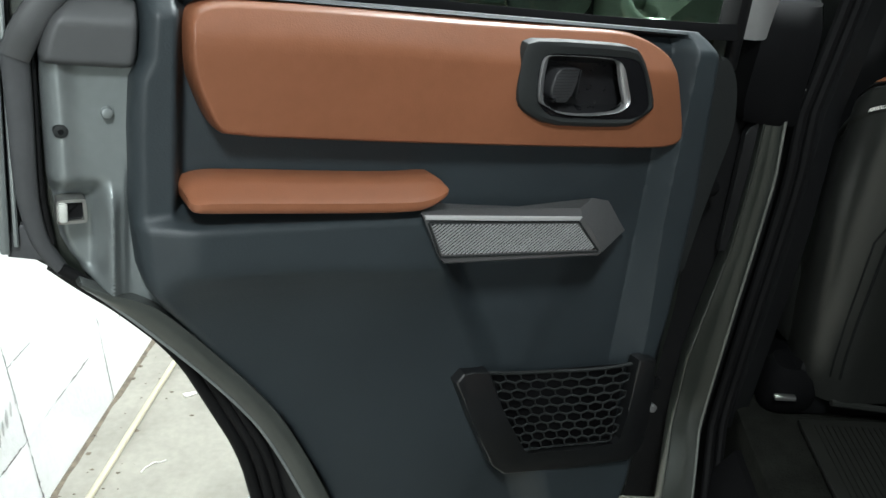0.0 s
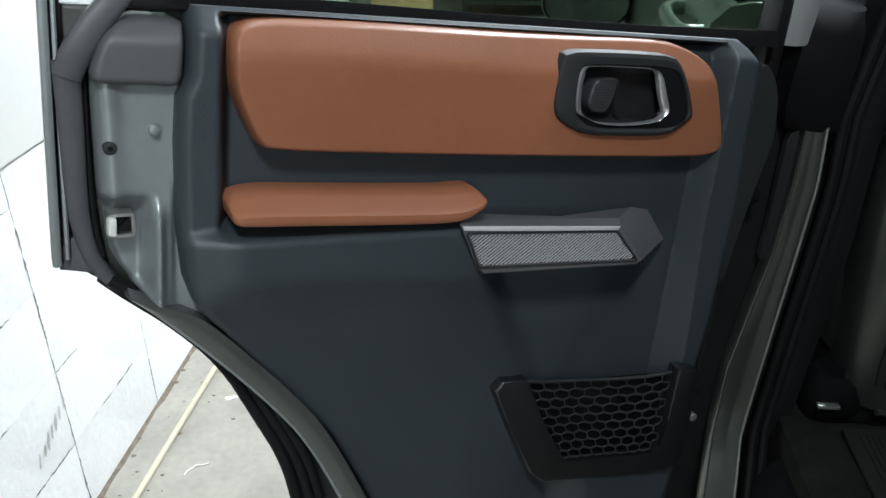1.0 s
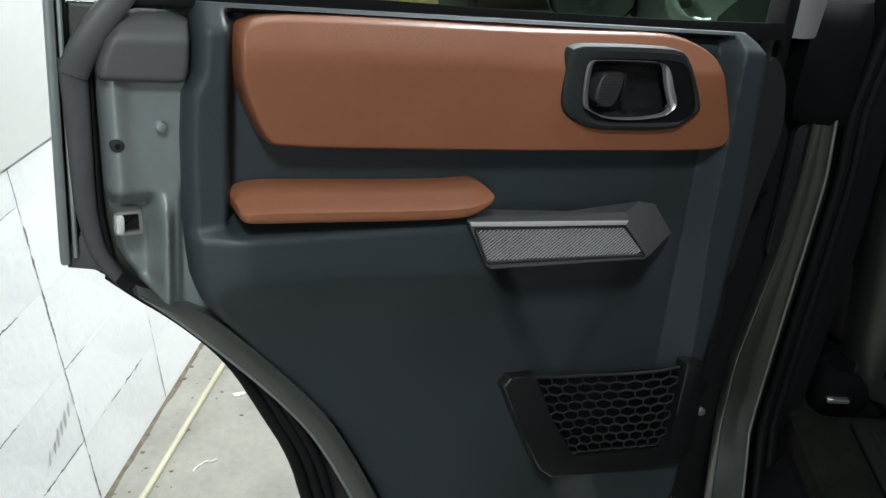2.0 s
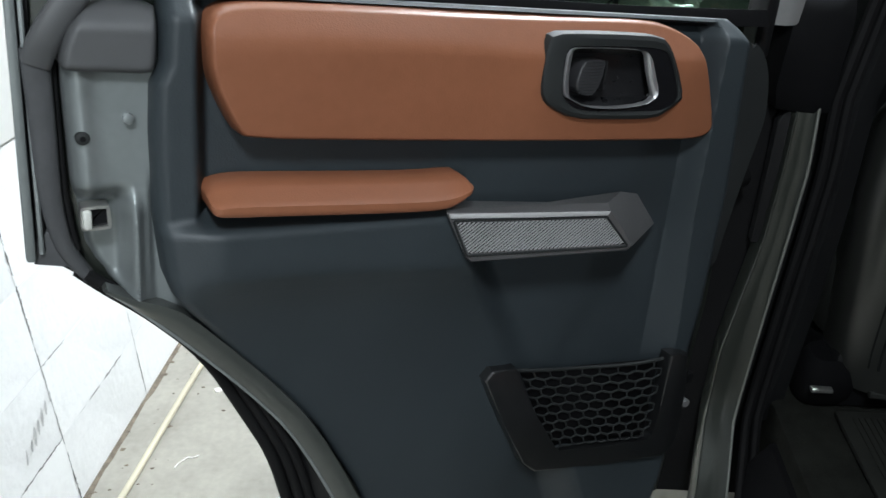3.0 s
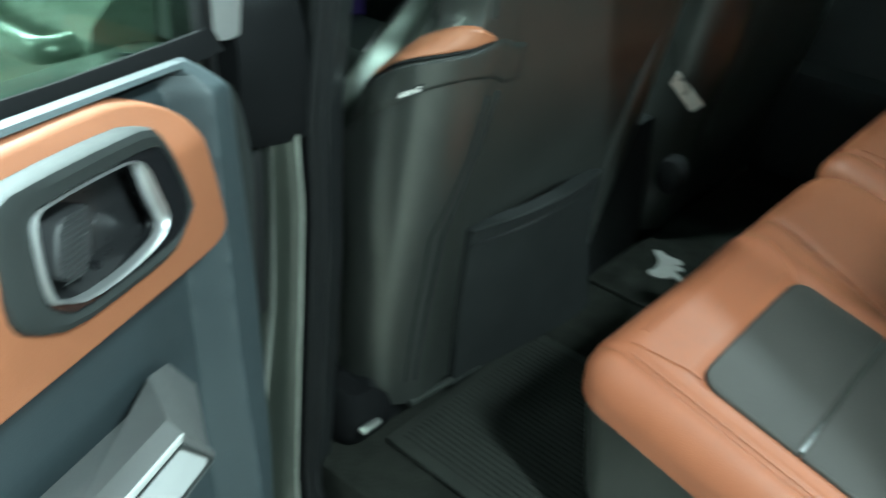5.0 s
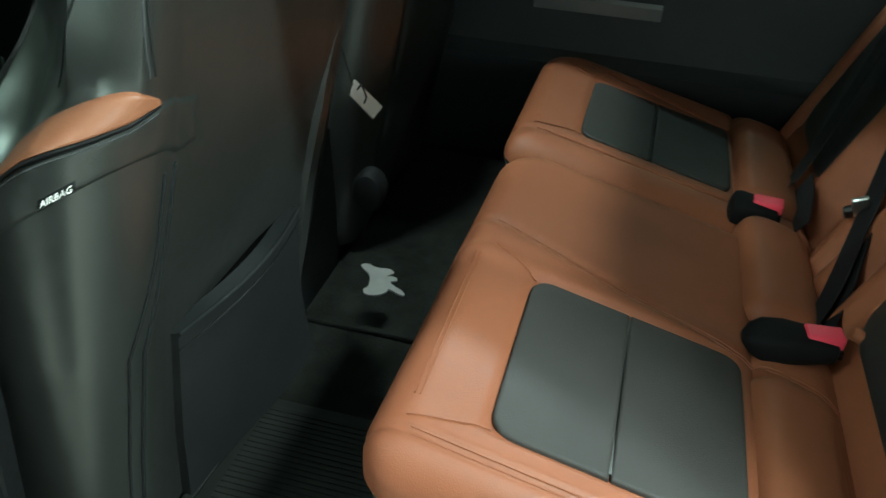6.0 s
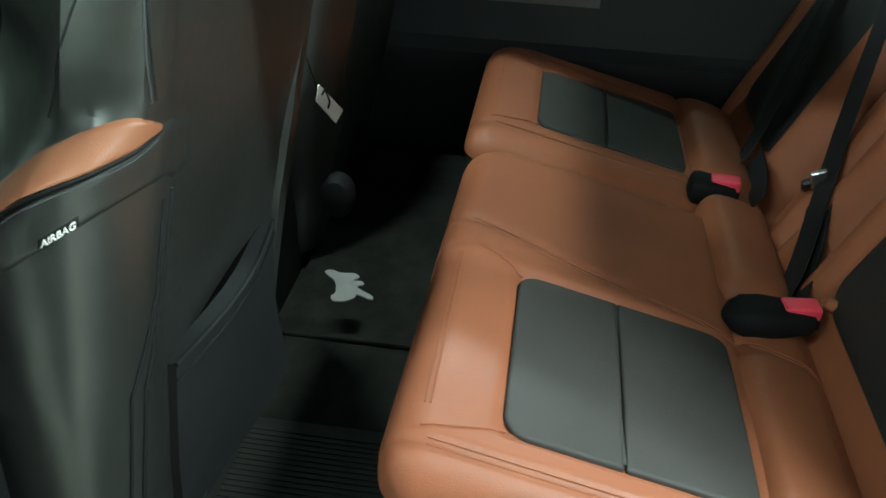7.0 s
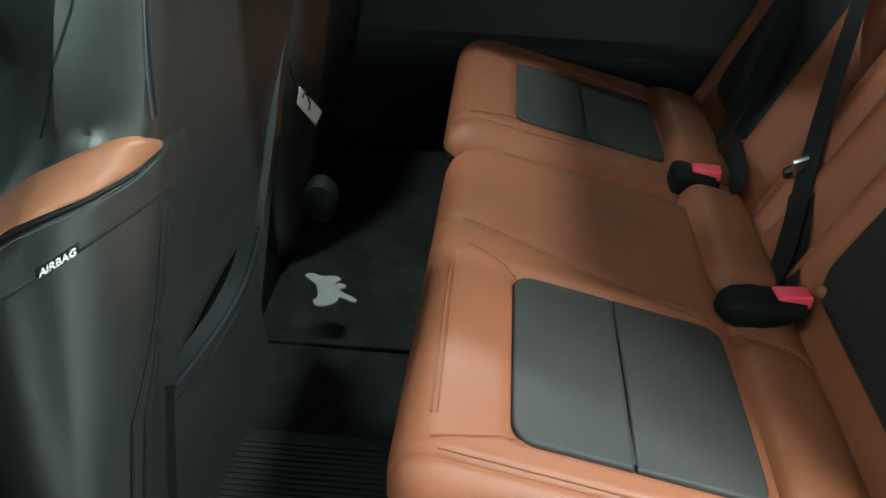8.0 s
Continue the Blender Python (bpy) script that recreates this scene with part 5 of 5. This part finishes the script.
part("pocket_stitching", tube([(p[0], p[1] - 0.001, p[2]) for p in [pocket_point(k / 24, 0.93) for k in range(25)]], 0.0012, 6), M_BLACK, driver)
part("back_lower_edge", tube([(0.70 + 0.45 * k / 12, back_y(0.60) - 0.004, 0.602 - 0.05 * k / 12) for k in range(13)], 0.006, 8), M_BLACK_LEATHER, driver)
part("side_shield", loft([[(0.645 + 0.060 * k * math.copysign(abs(math.cos(a)) ** 0.7, math.cos(a)), 1.462 + s + 0.060 * k * math.copysign(abs(math.sin(a)) ** 0.7, math.sin(a)), z) for a in [2 * math.pi * i / 28 for i in range(28)]]
                          for z, k, s in ((0.55, 0.72, 0.03), (0.57, 0.78, 0.020), (0.60, 0.78, 0.012), (0.63, 0.70, 0.014), (0.645, 0.52, 0.018))]), M_COVER, driver)
part("seat_clip", box(0.606, 0.642, 1.418, 1.432, 0.600, 0.607, 0.002), M_STEEL, driver)
part("recline_knob", loft([[(1.222 + dx, 1.315 + r * math.cos(a), 0.848 + 1.35 * r * math.sin(a)) for a in [2 * math.pi * i / 24 for i in range(24)]] for dx, r in ((0.02, 0.025), (-0.002, 0.026), (-0.010, 0.022), (-0.014, 0.012))]), M_RUBBER, driver)

# card tag that hangs beside the driver seat
card = empty("hang_tag", pose(0, 0, 0), "white card tag with a pen mark hanging by the seat", "tag")
CARD = [(1.200, 1.036), (1.327, 0.944), (1.280, 0.943), (1.182, 1.019)]
part("card", slab(CARD, 1.328, 1.3295), M_WHITE, card, smooth=False)
part("pen_mark", tube([(1.208, 1.3272, 1.018), (1.222, 1.3272, 1.020), (1.236, 1.3272, 1.006), (1.246, 1.3272, 0.992), (1.236, 1.3272, 0.986)], 0.0016, 5), M_BLACK, card)
part("cord", tube([(1.194, 1.329, 1.028), (1.185, 1.34, 1.08), (1.172, 1.36, 1.12)], 0.0012, 5), M_BLACK, card)


# ---------------------------------------------------------------- floor mats
mat1 = empty("floor_mat", pose(0, 0, 0), "black ribbed rubber floor mat on the carpet", "floor mat", "rear floor mats")
part("mat_base", box(0.655, 1.035, 1.05, 1.425, 0.548, 0.560, 0.004), M_MAT, mat1)
rib = None
for k in range(34):
    if rib is None:
        rib = part("rib", box(-0.003, 0.003, 1.07, 1.405, 0.560, 0.5625), M_MAT, mat1, smooth=False)
        rib.location.x = 0.68
    else:
        more = new("rib", rib.data)
        more.parent, more.location = mat1, (0.68 + 0.33 * k / 33, 0, 0)
mat2 = empty("floor_mat", pose(0, 0, 0), "black carpet floor mat with a pale grey emblem", "floor mat", "rear floor mats")
part("mat_body", box(1.212, 1.93, 1.10, 1.43, 0.573, 0.583, 0.004), M_CARPET, mat2)
EMBLEM = smooth_loop([(1.397, 1.392), (1.404, 1.378), (1.394, 1.360), (1.400, 1.336), (1.391, 1.322), (1.383, 1.326), (1.374, 1.334), (1.378, 1.316), (1.366, 1.308), (1.360, 1.322),
                      (1.352, 1.316), (1.334, 1.284), (1.322, 1.286), (1.338, 1.318), (1.326, 1.316), (1.310, 1.330), (1.306, 1.352), (1.322, 1.362), (1.330, 1.354), (1.352, 1.358), (1.372, 1.366), (1.386, 1.384)], 1)
em = bmesh.new()
low = [em.verts.new((x, y, 0.583)) for x, y in EMBLEM]
top = [em.verts.new((x, y, 0.5855)) for x, y in EMBLEM]
em.faces.new(top)
for i in range(len(low)):
    em.faces.new((low[i], low[(i + 1) % len(low)], top[(i + 1) % len(low)], top[i]))
part("emblem", em, M_MARK, mat2, "pale grey stitched emblem", smooth=False)


# ---------------------------------------------------------------- belts and buckles
def buckle(x, y, z, turn, label, nose=1.0):
    th = empty("seat_belt_buckle", pose(x, y, z, 0, 0, turn), label, "seat belt buckle", "rear seat belt buckles")
    rings = []
    for yy, w, h in ((-0.062, 0.014, 0.009), (-0.057, 0.021, 0.016), (-0.025, 0.026, 0.021), (0.01, 0.030, 0.025), (0.036, 0.029, 0.023), (0.051, 0.022, 0.015), (0.060, 0.009, 0.006)):
        yy = yy * nose if yy > 0 else yy
        rings.append([(w * math.copysign(abs(math.cos(a)) ** 0.6, math.cos(a)), yy, h * math.copysign(abs(math.sin(a)) ** 0.6, math.sin(a))) for a in [2 * math.pi * i / 24 for i in range(24)]])
    part("housing", loft(rings), M_RUBBER, th)
    part("button", box(-0.015, 0.015, -0.065, -0.016, 0.006, 0.0255, 0.004, 3), M_RED, th, "red release button")
    part("slot", box(-0.017, 0.017, -0.0655, -0.055, -0.006, 0.005, 0.001), M_GLOSS, th)
    return th


buckle(1.104, 0.690, 0.800, 6, "black belt buckle with a red button on the bench")
buckle(1.472, 0.738, 0.796, -6, "black belt buckle with a red button by the seat split", 0.35)


def webbing(points, width, name, label):
    th = empty(name, pose(0, 0, 0), label, "seat belt", "rear seat belts")
    pts = [Vector(p) for p in smooth_loop(points, 2, closed=False)]
    rings = []
    for i, p in enumerate(pts):
        d = (pts[min(i + 1, len(pts) - 1)] - pts[max(i - 1, 0)]).normalized()
        n = Vector((0, 0.917, 0.399))
        w = d.cross(n).normalized() * width / 2
        t = n * 0.0008
        rings.append([p + w + t, p - w + t, p - w - t, p + w - t])
    part("webbing", loft(rings), M_WEB, th)
    return th


belt = webbing([(1.19, 0.650, 0.770), (1.23, 0.625, 0.800), (1.325, 0.590, 0.880), (1.43, 0.550, 1.01), (1.60, 0.470, 1.22), (1.78, 0.36, 1.42)], 0.047, "seat_belt", "black seat belt with a steel tongue across the backrest")
part("tongue", box(-0.030, 0.030, -0.004, 0.004, -0.012, 0.012, 0.003), M_STEEL, belt).matrix_basis = pose(1.345, 0.594, 0.895, 66, 0, 0) @ pose(0, 0, 0, 0, 0, -50)
part("tongue_grip", box(-0.016, 0.016, -0.006, 0.006, -0.022, 0.022, 0.005), M_BLACK, belt).matrix_basis = pose(1.362, 0.590, 0.880, 66, 0, 0) @ pose(0, 0, 0, 0, 0, -50)
webbing([(1.16, 0.640, 0.775), (1.21, 0.622, 0.782), (1.265, 0.604, 0.815), (1.325, 0.588, 0.865)], 0.062, "seat_belt", "loose black webbing bunched at the buckle")
webbing([(1.58, 0.665, 0.775), (1.625, 0.640, 0.785), (1.665, 0.600, 0.872), (1.745, 0.540, 1.01), (1.87, 0.44, 1.25)], 0.047, "seat_belt", "black seat belt lying over the far backrest")
webbing([(1.46, 0.640, 0.780), (1.52, 0.630, 0.800), (1.60, 0.625, 0.800)], 0.047, "seat_belt", "short black buckle strap of the far seat")


# ---------------------------------------------------------------- garage details
bar = part("white_board", box(X_WALL - 0.004, X_WALL + 0.012, Y_WHITE, Y_FRONT, 0.902, CEIL_Z, 0.002), M_BOARD)
tagged(bar, "white wall board fixed over the block wall", "wall panel", kind="structure")
hose = part("hose", tube(smooth_loop([(-0.87, 0.4, 0.0085), (-0.856, 1.3, 0.0085), (-0.838, 1.68, 0.0085), (-0.832, 1.98, 0.0085), (-0.822, 2.27, 0.0085), (-0.80, 2.9, 0.0085), (-0.74, 3.8, 0.0085), (-0.70, 4.6, 0.0085)], 2, False), 0.0085, 12), M_HOSE)
tagged(hose, "cream coloured hose lying along the wall on concrete", "hose")
chip = bmesh.new()
for cx, cy, r in ((-0.736, 2.105, 0.012), (-0.722, 2.112, 0.009)):
    vs = [chip.verts.new((cx + r * math.cos(a) * (1 + 0.3 * math.sin(3 * a)), cy + r * 0.8 * math.sin(a), 0.004)) for a in [2 * math.pi * i / 9 for i in range(9)]]
    lo = [chip.verts.new((v.co.x, v.co.y, 0.0)) for v in vs]
    chip.faces.new(vs)
    for i in range(9):
        chip.faces.new((vs[i], vs[(i + 1) % 9], lo[(i + 1) % 9], lo[i]))
tagged(part("paint_chip", chip, M_WHITE, smooth=False), "white paint chip lying on the concrete floor", "paint chip")
tagged(part("string", tube(smooth_loop([(-0.750, 1.788, 0.002), (-0.748, 1.803, 0.002), (-0.738, 1.813, 0.004), (-0.730, 1.829, 0.002), (-0.717, 1.826, 0.002), (-0.702, 1.836, 0.003)], 2, False), 0.0019, 6), M_WHITE), "short wavy white string on the concrete floor", "string")
rnd = random.Random(5)
litter = bmesh.new()
for k in range(130):
    near = rnd.random() ** 2.2
    x, y, r = X_WALL + 0.004 + 0.16 * near, rnd.uniform(1.1, 3.4), rnd.uniform(0.0010, 0.0058) * (1.5 - near)
    if k % 9 == 0:
        x, r = x + rnd.uniform(0, 0.2), r * 1.3
    k2 = rnd.randrange(5, 8)
    a0, sq = rnd.uniform(0, 6), rnd.uniform(0.4, 1.0)
    ringv = [litter.verts.new((x + r * rnd.uniform(0.6, 1.5) * math.cos(a0 + 6.283 * i / k2), y + sq * r * rnd.uniform(0.6, 1.7) * math.sin(a0 + 6.283 * i / k2), 0.0)) for i in range(k2)]
    tip = litter.verts.new((x + 0.2 * r, y, r * rnd.uniform(0.25, 0.7)))
    for i in range(k2):
        litter.faces.new((ringv[i], ringv[(i + 1) % k2], tip))
tagged(part("floor_litter", litter, M_DIRT, smooth=False), "brown dirt crumbs along the foot of the wall", "dirt", kind="stuff")

dirt_rows = []
for k in range(81):
    y = 0.6 + 0.045 * k
    w = 0.006 + 0.012 * abs(noise.noise((0, y * 4.0, 1.0))) + 0.006 * rnd.random()
    dirt_rows.append([(X_WALL - 0.004, y, 0.0), (X_WALL - 0.004, y, 0.006), (X_WALL + 0.4 * w, y, 0.003), (X_WALL + w, y, 0.0)])
tagged(part("dirt_line", loft(dirt_rows), M_DIRT), "line of dry dirt where the wall meets the floor", "dirt", kind="stuff")

carton = empty("cardboard_box", pose(-0.62, 5.1, 0, 0, 0, 6), "tall closed brown cardboard box on the garage floor", "box")
part("carton", box(-0.17, 0.17, -0.2, 0.2, 0, 0.95, 0.004), M_CARD, carton)
part("tape", box(-0.171, 0.171, -0.03, 0.03, 0.10, 0.952), M_HOSE, carton)
rack = empty("storage_rack", pose(0.35, 7.3, 0), "dark steel rack with green bins against the wall", "shelf")
for x in (-0.75, 0.75):
    for y in (-0.22, 0.22):
        part("post", box(x - 0.02, x + 0.02, y - 0.02, y + 0.02, 0, 1.8), M_SHELF, rack)
for z in (0.12, 0.62, 1.12, 1.62):
    part("shelf", box(-0.78, 0.78, -0.25, 0.25, z, z + 0.03), M_SHELF, rack)
for i, (x, z) in enumerate(((-0.5, 0.152), (0.0, 0.152), (0.45, 0.152), (-0.4, 0.652), (0.3, 0.652))):
    b = empty("storage_bin", pose(0.35 + x, 7.3, z), "green plastic storage bin on the steel rack", "bin", "green bins")
    part("tub", loft([[(sx * w, sy * d, zz) for sx, sy in ((-1, -1), (1, -1), (1, 1), (-1, 1))] for zz, w, d in ((0, 0.17, 0.17), (0.28, 0.20, 0.20))]), M_GREEN, b, smooth=False)
    part("lid", box(-0.21, 0.21, -0.21, 0.21, 0.28, 0.31, 0.006), M_ENAMEL, b)

# ---------------------------------------------------------------- wall blocks
rnd = random.Random(3)
blocks = []
for v in range(3):
    bm = box(-0.006, 0.0, -0.2028, 0.2028, -0.1013, 0.1013)
    bmesh.ops.bevel(bm, geom=[e for e in bm.edges if all(abs(p.co.x) < 1e-6 for p in e.verts)], offset=0.0005 + 0.0003 * v, segments=2, affect="EDGES")
    blocks.append(finish("block", bm, M_BLOCK))
for row in range(5):
    for col in range(-1, 15):
        ob = new("block", blocks[rnd.randrange(3)])
        ob.parent = wall_west
        ob.matrix_basis = pose(X_WALL + rnd.uniform(-0.0006, 0.0006), 1.664 + 0.203 + 0.406 * col, 0.1015 + 0.203 * row)


# open stretches of the joints, where the paint has cracked
crack = bmesh.new()


def crack_run(p, q, width):
    """A ragged dark strip from p to q in the wall's face."""
    d = Vector((q[0] - p[0], q[1] - p[1]))
    n = max(3, int(d.length / 0.006))
    side = Vector((-d.y, d.x)).normalized()
    last = None
    for i in range(n + 1):
        t = i / n
        w = width * rnd.uniform(0.15, 1.0) * min(1.0, 6 * t + 0.1, 6 * (1 - t) + 0.1)
        c = Vector(p) + d * t + side * rnd.uniform(-0.0016, 0.0016)
        pair = [crack.verts.new((X_WALL + 0.0012, c.x + side.x * w * k, c.y + side.y * w * k)) for k in (-1, 1)]
        if last:
            crack.faces.new((last[0], last[1], pair[1], pair[0]))
        last = pair


for row in range(1, 5):
    y = 1.28
    while y < 5.2:
        run = rnd.choice((0.03, 0.06, 0.11, 0.2))
        crack_run((y, 0.203 * row), (y + run, 0.203 * row + rnd.uniform(-0.001, 0.001)), rnd.uniform(0.0010, 0.0036))
        y += run + rnd.choice((0.02, 0.08, 0.18, 0.30))
for col in range(0, 9):
    z = 0.0
    while z < 0.88:
        run = rnd.choice((0.03, 0.06, 0.10, 0.16))
        y = 1.664 + 0.406 * col
        crack_run((y, z), (y + rnd.uniform(-0.001, 0.001), min(0.9, z + run)), rnd.uniform(0.0012, 0.0036))
        z += run + rnd.choice((0.01, 0.02, 0.09))
part("joint_crack", crack, M_CRACK, wall_west, "dark cracked joint lines", smooth=False)
# a row of faint rubbed tyre marks low on the wall
mark = bmesh.new()
for k in range(7):
    y, z = 1.535 + 0.021 * k + rnd.uniform(-0.003, 0.003), 0.262 + 0.0105 * k
    tall, wide = rnd.uniform(0.012, 0.024), rnd.uniform(0.003, 0.006)
    ring = [mark.verts.new((X_WALL + 0.0014, y + wide * math.cos(a) + 0.25 * tall * math.sin(a), z + tall * math.sin(a) * rnd.uniform(0.8, 1.1))) for a in [2 * math.pi * i / 10 for i in range(10)]]
    mark.faces.new(ring)
part("scuff_mark", mark, M_SCUFF, wall_west, "faint grey rubbed tyre marks", smooth=False)
